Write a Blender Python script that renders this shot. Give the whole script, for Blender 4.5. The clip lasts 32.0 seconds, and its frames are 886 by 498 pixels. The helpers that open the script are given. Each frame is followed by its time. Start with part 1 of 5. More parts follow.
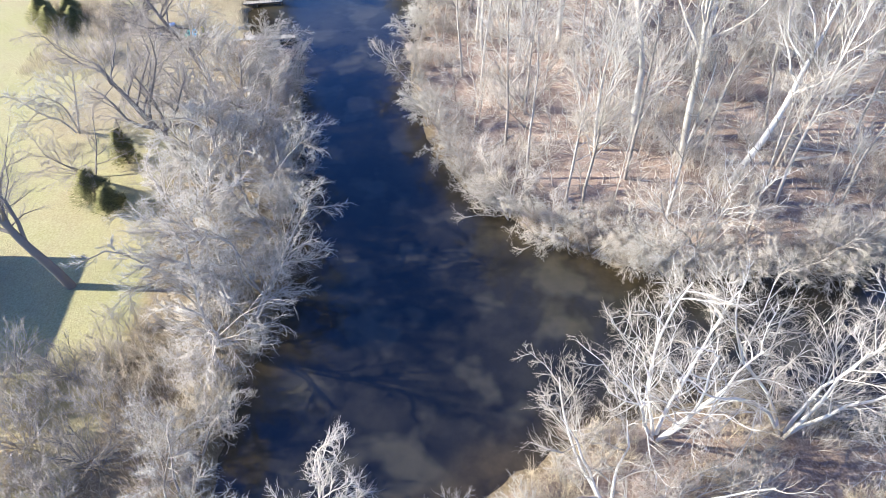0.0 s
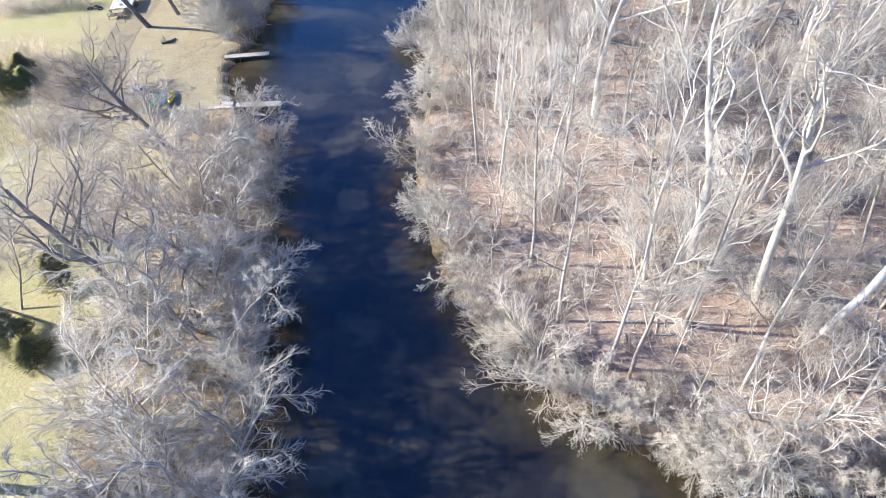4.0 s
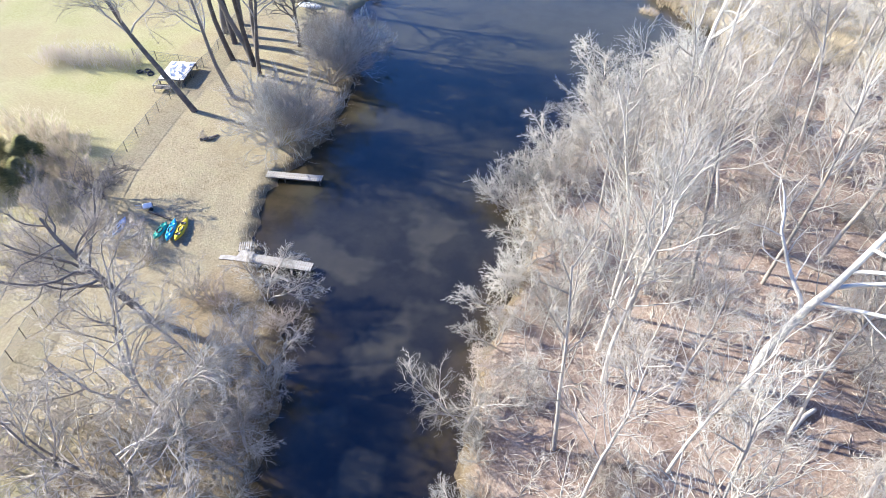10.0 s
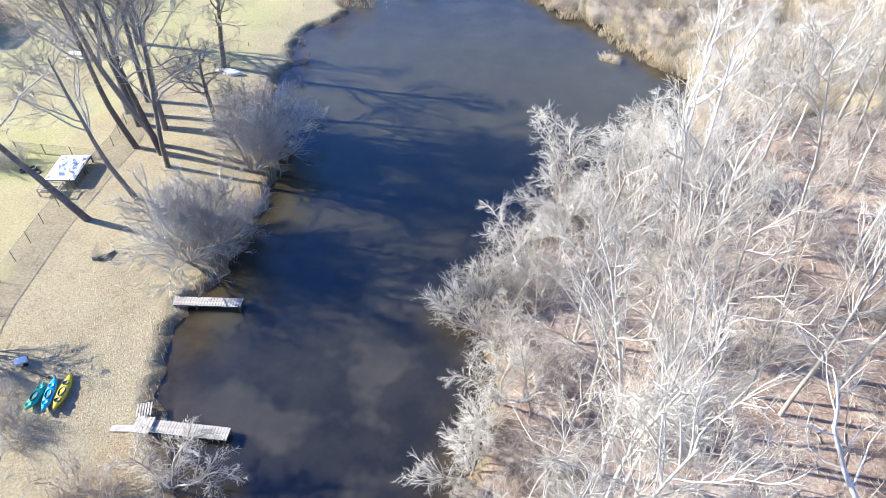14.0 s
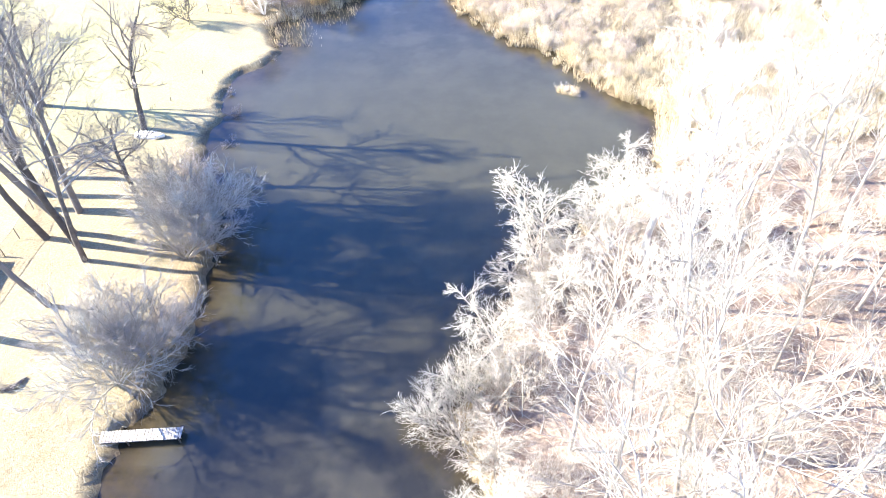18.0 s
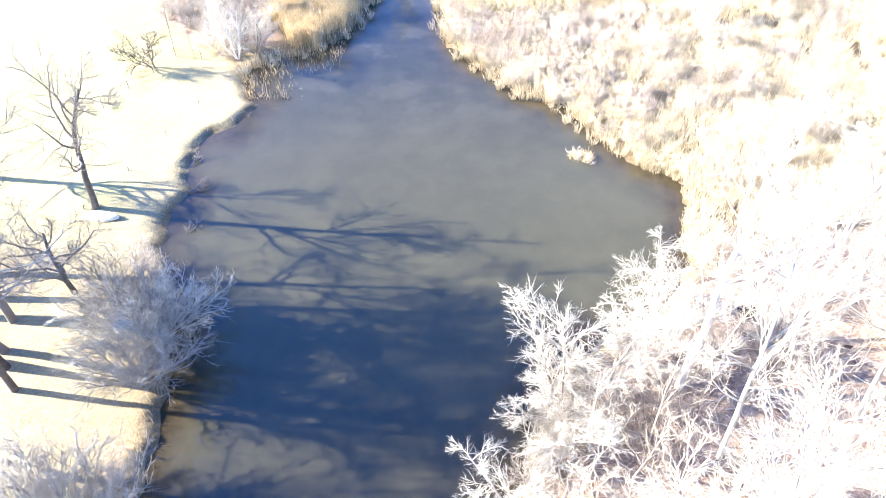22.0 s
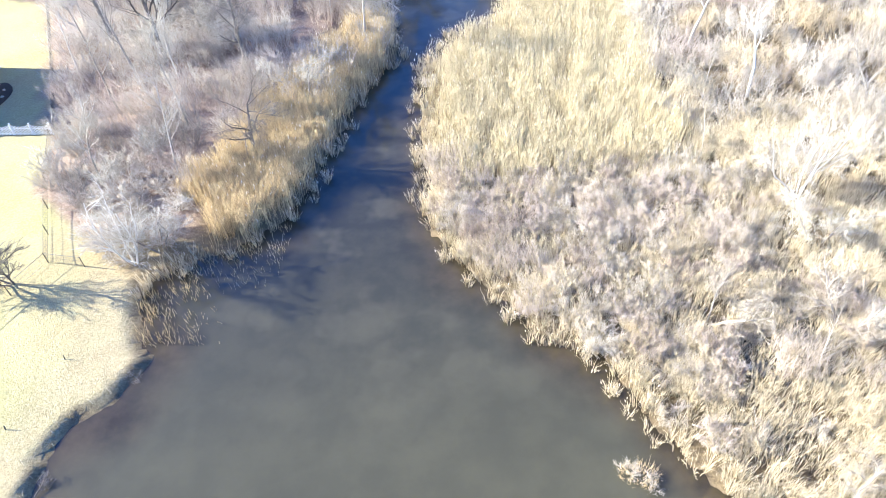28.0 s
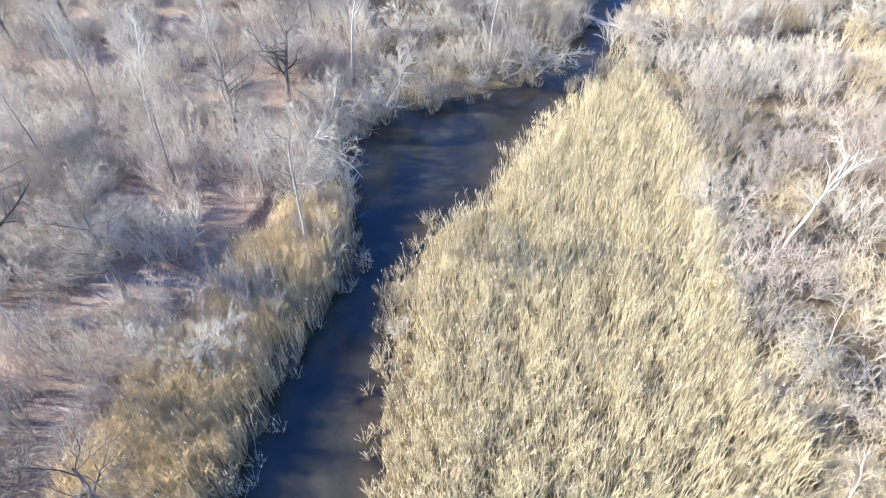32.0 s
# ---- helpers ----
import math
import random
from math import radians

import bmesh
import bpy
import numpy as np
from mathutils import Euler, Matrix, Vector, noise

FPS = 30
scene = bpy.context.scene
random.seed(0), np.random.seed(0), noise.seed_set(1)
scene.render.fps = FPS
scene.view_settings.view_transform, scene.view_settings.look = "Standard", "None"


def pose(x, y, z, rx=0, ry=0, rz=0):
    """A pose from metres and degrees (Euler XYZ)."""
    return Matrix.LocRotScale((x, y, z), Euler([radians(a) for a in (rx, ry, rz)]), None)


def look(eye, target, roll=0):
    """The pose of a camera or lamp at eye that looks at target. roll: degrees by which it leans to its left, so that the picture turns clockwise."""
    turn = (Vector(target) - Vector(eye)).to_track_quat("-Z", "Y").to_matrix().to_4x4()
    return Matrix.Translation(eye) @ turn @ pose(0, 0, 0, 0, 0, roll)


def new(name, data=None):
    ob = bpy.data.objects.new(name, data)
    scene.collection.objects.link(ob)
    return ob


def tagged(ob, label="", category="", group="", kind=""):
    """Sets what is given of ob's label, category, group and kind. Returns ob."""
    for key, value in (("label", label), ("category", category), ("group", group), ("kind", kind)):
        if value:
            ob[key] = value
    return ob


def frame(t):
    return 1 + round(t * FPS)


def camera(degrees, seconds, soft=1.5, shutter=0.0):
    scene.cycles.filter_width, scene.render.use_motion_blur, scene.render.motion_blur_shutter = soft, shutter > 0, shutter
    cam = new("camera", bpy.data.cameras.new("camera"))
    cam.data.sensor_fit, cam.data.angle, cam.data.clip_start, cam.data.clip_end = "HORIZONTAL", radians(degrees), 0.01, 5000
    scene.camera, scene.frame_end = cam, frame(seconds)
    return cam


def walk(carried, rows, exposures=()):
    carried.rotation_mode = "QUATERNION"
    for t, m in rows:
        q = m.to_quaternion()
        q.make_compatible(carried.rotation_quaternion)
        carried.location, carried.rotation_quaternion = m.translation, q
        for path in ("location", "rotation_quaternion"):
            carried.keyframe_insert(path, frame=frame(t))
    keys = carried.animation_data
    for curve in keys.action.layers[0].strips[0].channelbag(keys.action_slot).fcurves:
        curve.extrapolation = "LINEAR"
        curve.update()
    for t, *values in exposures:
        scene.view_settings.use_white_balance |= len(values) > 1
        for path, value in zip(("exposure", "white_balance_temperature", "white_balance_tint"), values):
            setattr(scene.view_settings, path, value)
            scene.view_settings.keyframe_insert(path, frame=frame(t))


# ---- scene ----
cam = camera(66.4, 32.0, 0.8)
PATH = [
    (0, (-3.593, -19.413, 41.386), (-3.506, -17.976, 39.998), -2.1),
    (0.5, (-3.366, -17.144, 41.405), (-3.279, -15.711, 40.013), -2.2),
    (1, (-3.061, -14.794, 41.429), (-2.973, -13.365, 40.033), -2.3),
    (1.5, (-2.791, -12.431, 41.446), (-2.701, -11.006, 40.045), -2.4),
    (2, (-2.579, -9.986, 41.477), (-2.485, -8.566, 40.071), -2.3),
    (2.5, (-2.305, -7.491, 41.437), (-2.211, -6.073, 40.029), -2.6),
    (4.5, (-1.034, 1.986, 41.02), (-1.024, 3.403, 39.609), -2.9),
    (5, (-0.711, 4.503, 40.884), (-0.716, 5.924, 39.477), -2.6),
    (5.5, (-0.409, 7.002, 40.795), (-0.417, 8.422, 39.387), -2.7),
    (6, (-0.207, 9.472, 40.76), (-0.214, 10.891, 39.351), -2.7),
    (6.5, (-0.087, 11.831, 40.792), (-0.092, 13.25, 39.382), -2.6),
    (7, (-0.078, 14.24, 40.81), (-0.076, 15.659, 39.401), -2.2),
    (7.5, (-0.025, 16.636, 40.809), (-0.019, 18.056, 39.4), -2.0),
    (8, (0.128, 19.038, 40.763), (0.135, 20.458, 39.355), -1.8),
    (8.5, (0.332, 21.389, 40.716), (0.215, 22.809, 39.313), -1.0),
    (9, (0.353, 23.664, 40.667), (0.169, 25.08, 39.267), -0.7),
    (9.5, (0.359, 25.948, 40.62), (0.143, 27.363, 39.223), -0.1),
    (10, (0.327, 28.298, 40.606), (0.089, 29.71, 39.21), 0.0),
    (10.5, (0.275, 30.497, 40.598), (-0.002, 31.901, 39.201), 0.1),
    (11, (0.169, 32.582, 40.485), (-0.159, 33.977, 39.09), 0.3),
    (11.5, (0.083, 34.586, 40.364), (-0.171, 36.004, 38.976), 0.1),
    (12, (-0.071, 36.253, 40.273), (-0.271, 37.681, 38.887), -0.2),
    (12.5, (-0.125, 37.753, 40.165), (-0.307, 39.186, 38.781), -0.4),
    (13, (-0.091, 39.316, 40.066), (-0.272, 40.751, 38.685), -0.6),
    (13.5, (-0.104, 40.818, 39.935), (-0.263, 42.258, 38.557), -0.9),
    (14, (-0.133, 42.247, 39.876), (-0.275, 43.691, 38.5), -1.2),
    (14.5, (-0.14, 43.654, 39.886), (-0.279, 45.098, 38.508), -1.4),
    (16.5, (-1.327, 48.617, 40.348), (-1.342, 50.054, 38.957), -1.1),
    (17, (-1.406, 49.7, 40.393), (-1.415, 51.139, 39.003), -1.5),
    (17.5, (-1.386, 50.8, 40.461), (-1.394, 52.238, 39.071), -1.8),
    (18, (-1.342, 51.938, 40.562), (-1.348, 53.374, 39.17), -2.1),
    (18.5, (-1.363, 53.139, 40.671), (-1.367, 54.573, 39.276), -2.3),
    (19, (-1.479, 54.498, 40.771), (-1.479, 55.931, 39.376), -2.2),
    (19.5, (-1.663, 55.993, 40.86), (-1.658, 57.422, 39.461), -2.0),
    (20, (-1.881, 57.738, 40.94), (-1.87, 59.163, 39.536), -1.9),
    (20.5, (-2.012, 59.471, 40.984), (-1.995, 60.893, 39.578), -1.7),
    (21, (-2.006, 61.197, 40.964), (-1.985, 62.619, 39.558), -1.5),
    (21.5, (-1.856, 62.963, 40.92), (-1.836, 64.387, 39.515), -1.7),
    (22, (-1.646, 64.805, 40.87), (-1.626, 66.23, 39.467), -1.7),
    (22.5, (-1.401, 66.798, 40.852), (-1.383, 68.224, 39.449), -1.7),
    (23, (-1.153, 68.906, 40.868), (-1.136, 70.331, 39.466), -1.8),
    (23.5, (-0.966, 71.182, 40.884), (-0.949, 72.608, 39.481), -1.9),
    (24, (-0.793, 73.545, 40.89), (-0.775, 74.971, 39.488), -1.8),
    (24.5, (-0.629, 76.005, 40.93), (-0.609, 77.431, 39.528), -1.8),
    (25, (-0.474, 78.601, 41.034), (-0.452, 80.026, 39.631), -1.8),
    (25.5, (-0.277, 81.444, 41.096), (-0.255, 82.868, 39.692), -1.8),
    (27.5, (0.742, 94.797, 41.01), (0.76, 96.217, 39.601), -2.7),
    (28, (0.949, 98.477, 41.016), (0.97, 99.899, 39.61), -2.7),
    (28.5, (1.16, 102.518, 41.026), (1.182, 103.939, 39.619), -2.7),
    (29, (1.49, 106.725, 41.07), (1.513, 108.142, 39.659), -2.6),
    (29.5, (1.817, 111.085, 41.067), (1.842, 112.5, 39.653), -2.6),
    (30, (2.18, 115.583, 41.009), (2.206, 116.995, 39.593), -2.6),
    (30.5, (2.646, 120.157, 40.898), (2.671, 121.567, 39.48), -2.8),
    (31, (3.221, 124.893, 40.753), (3.243, 126.3, 39.332), -2.9),
    (31.5, (3.861, 129.793, 40.623), (3.881, 131.198, 39.2), -3.1),
    (32, (4.619, 134.869, 40.507), (4.633, 136.272, 39.082), -3.5),
]
LIGHT = [(0, 1.57), (5.0, 1.57), (8.0, 1.87), (9.0, 1.88), (10.0, 1.6), (12.0, 1.42), (14.5, 1.86), (16.5, 2.36), (18.5, 2.68), (22.0, 2.78), (24.0, 2.68), (25.5, 2.43), (27.5, 2.28), (30.0, 2.06), (32.0, 1.87)]
walk(cam, [(t, look(*p)) for t, *p in PATH], [(t, stops, 6600 if t < 10 else 6500 if t < 16 else 6900 if t < 26 else 6650, 7 if t < 26 else 4) for t, stops in LIGHT])

# ---- light ----
SUN_AZIMUTH, SUN_HEIGHT = radians(-81.5), radians(26)
world = bpy.data.worlds.new("sky")
scene.world = world
world.use_nodes = True
sky = world.node_tree.nodes.new("ShaderNodeTexSky")
sky.sky_type = "NISHITA"
sky.sun_disc = False
sky.sun_elevation, sky.sun_rotation = SUN_HEIGHT, SUN_AZIMUTH
sky.air_density, sky.dust_density, sky.ozone_density = 1.0, 0.3, 2.5
back = world.node_tree.nodes["Background"]
back.inputs["Strength"].default_value = 0.13
deepen = world.node_tree.nodes.new("ShaderNodeHueSaturation")
deepen.inputs["Saturation"].default_value = 1.36
deepen.inputs["Hue"].default_value = 0.522
world.node_tree.links.new(sky.outputs["Color"], deepen.inputs["Color"])
world.node_tree.links.new(deepen.outputs["Color"], back.inputs["Color"])
sun = new("sun", bpy.data.lights.new("sun", "SUN"))
sun.data.energy, sun.data.angle, sun.data.color = 4.8, radians(0.55), (1.0, 0.955, 0.89)
sun.matrix_world = look((math.sin(SUN_AZIMUTH) * math.cos(SUN_HEIGHT), math.cos(SUN_AZIMUTH) * math.cos(SUN_HEIGHT), math.sin(SUN_HEIGHT)), (0, 0, 0))


# ---- materials ----
def shader(name):
    mat = bpy.data.materials.new(name)
    mat.use_nodes = True
    return mat, mat.node_tree, mat.node_tree.nodes["Principled BSDF"]


def node(tree, kind, **values):
    made = tree.nodes.new(kind)
    for key, value in values.items():
        made.inputs[key].default_value = value
    return made


def ramp(tree, source, stops):
    made = tree.nodes.new("ShaderNodeValToRGB")
    spots = made.color_ramp.elements
    while len(spots) < len(stops):
        spots.new(0.5)
    for spot, (at, colour) in zip(spots, stops):
        spot.position, spot.color = at, (*colour, 1)
    tree.links.new(source, made.inputs["Fac"])
    return made.outputs["Color"]


def mixed(tree, fac, a, b, way="MIX"):
    made = tree.nodes.new("ShaderNodeMix")
    made.data_type, made.blend_type = "RGBA", way
    for socket, value in ((made.inputs[0], fac), (made.inputs[6], a), (made.inputs[7], b)):
        if isinstance(value, bpy.types.NodeSocket):
            tree.links.new(value, socket)
        else:
            socket.default_value = (*value, 1) if isinstance(value, tuple) else value
    return made.outputs[2]


def place_noise(tree, scale, detail=4, rough=0.6, where="Object"):
    spot = tree.nodes.new("ShaderNodeTexCoord")
    made = node(tree, "ShaderNodeTexNoise", Scale=scale, Detail=detail, Roughness=rough)
    tree.links.new(spot.outputs[where], made.inputs["Vector"])
    return made.outputs["Fac"]


def bumped(tree, bsdf, height, strength, distance):
    made = node(tree, "ShaderNodeBump", Strength=strength, Distance=distance)
    tree.links.new(height, made.inputs["Height"])
    tree.links.new(made.outputs["Normal"], bsdf.inputs["Normal"])


def plant_material(name, low, high, rough=0.85, scale=1.5, spread="random"):
    """Bark, twigs, stalks: two colours mixed by grain and by the piece or the tree."""
    mat, tree, bsdf = shader(name)
    grain = place_noise(tree, scale, 6)
    if spread == "island":
        pick = tree.nodes.new("ShaderNodeNewGeometry").outputs["Random Per Island"]
    else:
        pick = tree.nodes.new("ShaderNodeObjectInfo").outputs["Random"]
    half = node(tree, "ShaderNodeMath")
    half.operation = "ADD"
    tree.links.new(grain, half.inputs[0])
    tree.links.new(pick, half.inputs[1])
    colour = ramp(tree, half.outputs[0], [(0.35, low), (0.8, tuple((a + b) / 2 for a, b in zip(low, high))), (1.0, high)])
    tree.links.new(colour, bsdf.inputs["Base Color"])
    bsdf.inputs["Roughness"].default_value = rough
    bsdf.inputs["Specular IOR Level"].default_value = 0.25
    if spread != "island":
        bumped(tree, bsdf, place_noise(tree, scale * 8, 5), 0.6, 0.02)
    return mat


def plain_material(name, low, high, rough=0.7, scale=6.0, metal=0.0, bump=0.2):
    mat, tree, bsdf = shader(name)
    grain = place_noise(tree, scale, 6)
    tree.links.new(ramp(tree, grain, [(0.3, low), (0.7, high)]), bsdf.inputs["Base Color"])
    bsdf.inputs["Roughness"].default_value = rough
    bsdf.inputs["Metallic"].default_value = metal
    bumped(tree, bsdf, place_noise(tree, scale * 6, 3), bump, 0.01)
    return mat


BARK = plant_material("grey_bark", (0.16, 0.135, 0.115), (0.42, 0.385, 0.35))
PALE_BARK = plant_material("pale_bark", (0.22, 0.19, 0.16), (0.5, 0.46, 0.41), scale=0.9)
CHALK_BARK = plant_material("chalk_bark", (0.3, 0.27, 0.23), (0.66, 0.63, 0.58), scale=0.6)
DARK_BARK = plant_material("dark_bark", (0.06, 0.05, 0.045), (0.2, 0.175, 0.155))
DARK_TWIG = plant_material("dark_twigs", (0.13, 0.11, 0.095), (0.33, 0.29, 0.26))
TWIG = plant_material("grey_twigs", (0.28, 0.24, 0.195), (0.53, 0.475, 0.405))
PALE_TWIG = plant_material("pale_twigs", (0.33, 0.285, 0.23), (0.58, 0.52, 0.44))
RED_TWIG = plant_material("reddish_twigs", (0.27, 0.21, 0.175), (0.52, 0.445, 0.385))
GREY_TWIG = plant_material("ash_twigs", (0.16, 0.142, 0.124), (0.37, 0.335, 0.295))
SEDGE_TWIG = plant_material("straw_twigs", (0.36, 0.28, 0.18), (0.66, 0.56, 0.4))
LICHEN_TWIG = plant_material("lichen_twigs", (0.26, 0.24, 0.205), (0.5, 0.475, 0.42))
REED = plant_material("reed_straw", (0.3, 0.24, 0.13), (0.7, 0.6, 0.39), spread="island", scale=0.35)
BROWN_REED = plant_material("brown_reed", (0.3, 0.215, 0.11), (0.66, 0.51, 0.29), spread="island", scale=0.35)
PLUME = plant_material("reed_plume", (0.5, 0.42, 0.3), (0.78, 0.7, 0.56), spread="island")
SEDGE = plant_material("pale_sedge", (0.31, 0.245, 0.155), (0.63, 0.54, 0.375), spread="island", scale=0.6)
NEEDLES = plant_material("cedar_needles", (0.06, 0.064, 0.024), (0.25, 0.235, 0.1), spread="island", scale=1.0)


def ground_material():
    mat, tree, bsdf = shader("ground_cover")
    masks = {}
    for key in ("lawn", "litter", "mud", "dry"):
        made = tree.nodes.new("ShaderNodeAttribute")
        made.attribute_name = key
        masks[key] = made.outputs["Fac"]
    broad = place_noise(tree, 0.09, 6)
    patch = place_noise(tree, 0.5, 8, 0.65)
    fine = place_noise(tree, 5.0, 8, 0.75)
    lawn = mixed(tree, 0.55, ramp(tree, broad, [(0.38, (0.36, 0.3, 0.16)), (0.5, (0.41, 0.385, 0.19)), (0.62, (0.34, 0.36, 0.13))]),
                 ramp(tree, fine, [(0.3, (0.16, 0.12, 0.065)), (0.52, (0.38, 0.32, 0.185)), (0.72, (0.55, 0.49, 0.32))]))
    dry = mixed(tree, 0.6, ramp(tree, patch, [(0.35, (0.24, 0.185, 0.115)), (0.5, (0.34, 0.28, 0.185)), (0.65, (0.38, 0.34, 0.2))]), ramp(tree, fine, [(0.32, (0.13, 0.1, 0.065)), (0.52, (0.34, 0.28, 0.18)), (0.7, (0.52, 0.46, 0.33))]))
    lawn = mixed(tree, masks["dry"], lawn, dry)
    litter = mixed(tree, 0.5, ramp(tree, patch, [(0.32, (0.12, 0.085, 0.062)), (0.5, (0.29, 0.218, 0.165)), (0.68, (0.45, 0.375, 0.3))]),
                   ramp(tree, fine, [(0.3, (0.05, 0.036, 0.028)), (0.5, (0.31, 0.22, 0.175)), (0.66, (0.6, 0.5, 0.43))]))
    mud = mixed(tree, 0.5, ramp(tree, patch, [(0.35, (0.06, 0.045, 0.03)), (0.6, (0.2, 0.145, 0.085))]),
                ramp(tree, fine, [(0.35, (0.045, 0.035, 0.025)), (0.7, (0.33, 0.26, 0.16))]))
    weeds = ramp(tree, fine, [(0.3, (0.13, 0.1, 0.055)), (0.7, (0.44, 0.35, 0.2))])
    colour = mixed(tree, masks["lawn"], weeds, lawn)
    colour = mixed(tree, masks["litter"], colour, litter)
    colour = mixed(tree, masks["mud"], colour, mud)
    tree.links.new(colour, bsdf.inputs["Base Color"])
    bsdf.inputs["Roughness"].default_value = 0.95
    bsdf.inputs["Specular IOR Level"].default_value = 0.15
    bumped(tree, bsdf, place_noise(tree, 7.0, 8, 0.75), 1.0, 0.12)
    return mat


def water_material():
    mat, tree, bsdf = shader("creek_water")
    shallow = tree.nodes.new("ShaderNodeAttribute")
    shallow.attribute_name = "shallow"
    broad = place_noise(tree, 0.05, 5)
    patch = place_noise(tree, 0.35, 7, 0.6)
    deep = mixed(tree, 0.4, ramp(tree, broad, [(0.35, (0.054, 0.051, 0.031)), (0.65, (0.068, 0.064, 0.039))]),
                 ramp(tree, patch, [(0.4, (0.05, 0.047, 0.029)), (0.62, (0.068, 0.063, 0.038))]))
    # Body colour darker at the creek's two ends, paler along its middle reach.
    pale_reach = tree.nodes.new("ShaderNodeAttribute")
    pale_reach.attribute_name = "pale_reach"
    blot = place_noise(tree, 0.17, 3, 0.5)
    dark_body = mixed(tree, 0.5, ramp(tree, patch, [(0.42, (0.012, 0.012, 0.012)), (0.6, (0.028, 0.026, 0.02))]), ramp(tree, blot, [(0.52, (0.006, 0.006, 0.009)), (0.6, (0.06, 0.054, 0.04))]))
    deep = mixed(tree, pale_reach.outputs["Fac"], dark_body, deep)
    bed = ramp(tree, patch, [(0.35, (0.026, 0.02, 0.011)), (0.65, (0.055, 0.042, 0.023))])
    tree.links.new(mixed(tree, shallow.outputs["Fac"], deep, bed), bsdf.inputs["Base Color"])
    bsdf.inputs["Roughness"].default_value = 0.06
    bsdf.inputs["IOR"].default_value = 1.36
    bsdf.inputs["Specular IOR Level"].default_value = 0.8
    bsdf.subsurface_method = "BURLEY"
    bsdf.inputs["Subsurface Weight"].default_value = 0.9
    bsdf.inputs["Subsurface Radius"].default_value = (1.0, 1.0, 0.8)
    bsdf.inputs["Subsurface Scale"].default_value = 0.55
    bumped(tree, bsdf, place_noise(tree, 1.6, 3), 0.04, 0.05)
    return mat


GROUND, WATER = ground_material(), water_material()
WOOD = plain_material("weathered_wood", (0.24, 0.21, 0.18), (0.52, 0.48, 0.42), 0.85, 4.0)
DARK_WOOD = plain_material("wet_dark_wood", (0.05, 0.042, 0.035), (0.14, 0.12, 0.1), 0.8, 4.0)
WHITE_PAINT = plain_material("white_paint", (0.68, 0.68, 0.67), (0.8, 0.8, 0.79), 0.5, 3.0, bump=0.05)
ROOFING = plain_material("roof_shingle", (0.07, 0.07, 0.075), (0.16, 0.155, 0.15), 0.9, 9.0)
GLASS = plain_material("window_glass", (0.02, 0.025, 0.03), (0.035, 0.04, 0.05), 0.08, 2.0, bump=0.0)
STEEL = plain_material("galvanised_steel", (0.12, 0.12, 0.12), (0.24, 0.24, 0.23), 0.55, 12.0, 0.6)
STONE = plain_material("grey_stone", (0.22, 0.21, 0.19), (0.5, 0.48, 0.44), 0.9, 5.0, bump=0.6)


# ---- mesh helpers ----
def raw_mesh(name, verts, faces, material, smooth=False):
    data = bpy.data.meshes.new(name)
    data.from_pydata(verts, [], faces)
    data.materials.append(material)
    if smooth:
        data.polygons.foreach_set("use_smooth", np.ones(len(data.polygons), dtype=bool))
    data.update()
    return data


def array_mesh(name, verts, tris, material):
    """A mesh from an array of places and an array of triangles."""
    data = bpy.data.meshes.new(name)
    verts, tris = np.asarray(verts, dtype=np.float32), np.asarray(tris, dtype=np.int32)
    data.vertices.add(len(verts))
    data.vertices.foreach_set("co", verts.ravel())
    data.loops.add(tris.size)
    data.loops.foreach_set("vertex_index", tris.ravel())
    data.polygons.add(len(tris))
    data.polygons.foreach_set("loop_start", np.arange(0, tris.size, 3, dtype=np.int32))
    data.materials.append(material)
    data.update(calc_edges=True)
    return data


def part(name, bm, material, parent, label=""):
    data = bpy.data.meshes.new(name)
    bm.to_mesh(data)
    bm.free()
    data.materials.append(material)
    ob = new(name, data)
    ob.parent = parent
    return tagged(ob, label)


def data_part(name, data, parent, label=""):
    ob = new(name, data)
    ob.parent = parent
    return tagged(ob, label)


def thing(name, m, label, category, group="", kind=""):
    ob = new(name)
    ob.matrix_world = m
    return tagged(ob, label, category, group, kind)


def box(size, at=(0, 0, 0), bevel=0.0, turn=None, bm=None):
    bm = bm or bmesh.new()
    m = Matrix.Translation(at) @ (turn or Matrix()) @ Matrix.Diagonal((*size, 1))
    made = bmesh.ops.create_cube(bm, size=1, matrix=m)
    if bevel:
        edges = list({e for v in made["verts"] for e in v.link_edges})
        bmesh.ops.bevel(bm, geom=edges, offset=bevel, segments=1, affect="EDGES")
    return bm


def rod(a, b, r, sides=6, bm=None, taper=1.0):
    bm = bm or bmesh.new()
    a, b = Vector(a), Vector(b)
    turn = (b - a).to_track_quat("Z", "Y").to_matrix().to_4x4()
    bmesh.ops.create_cone(bm, cap_ends=True, segments=sides, radius1=r, radius2=r * taper, depth=(b - a).length, matrix=Matrix.Translation((a + b) / 2) @ turn)
    return bm


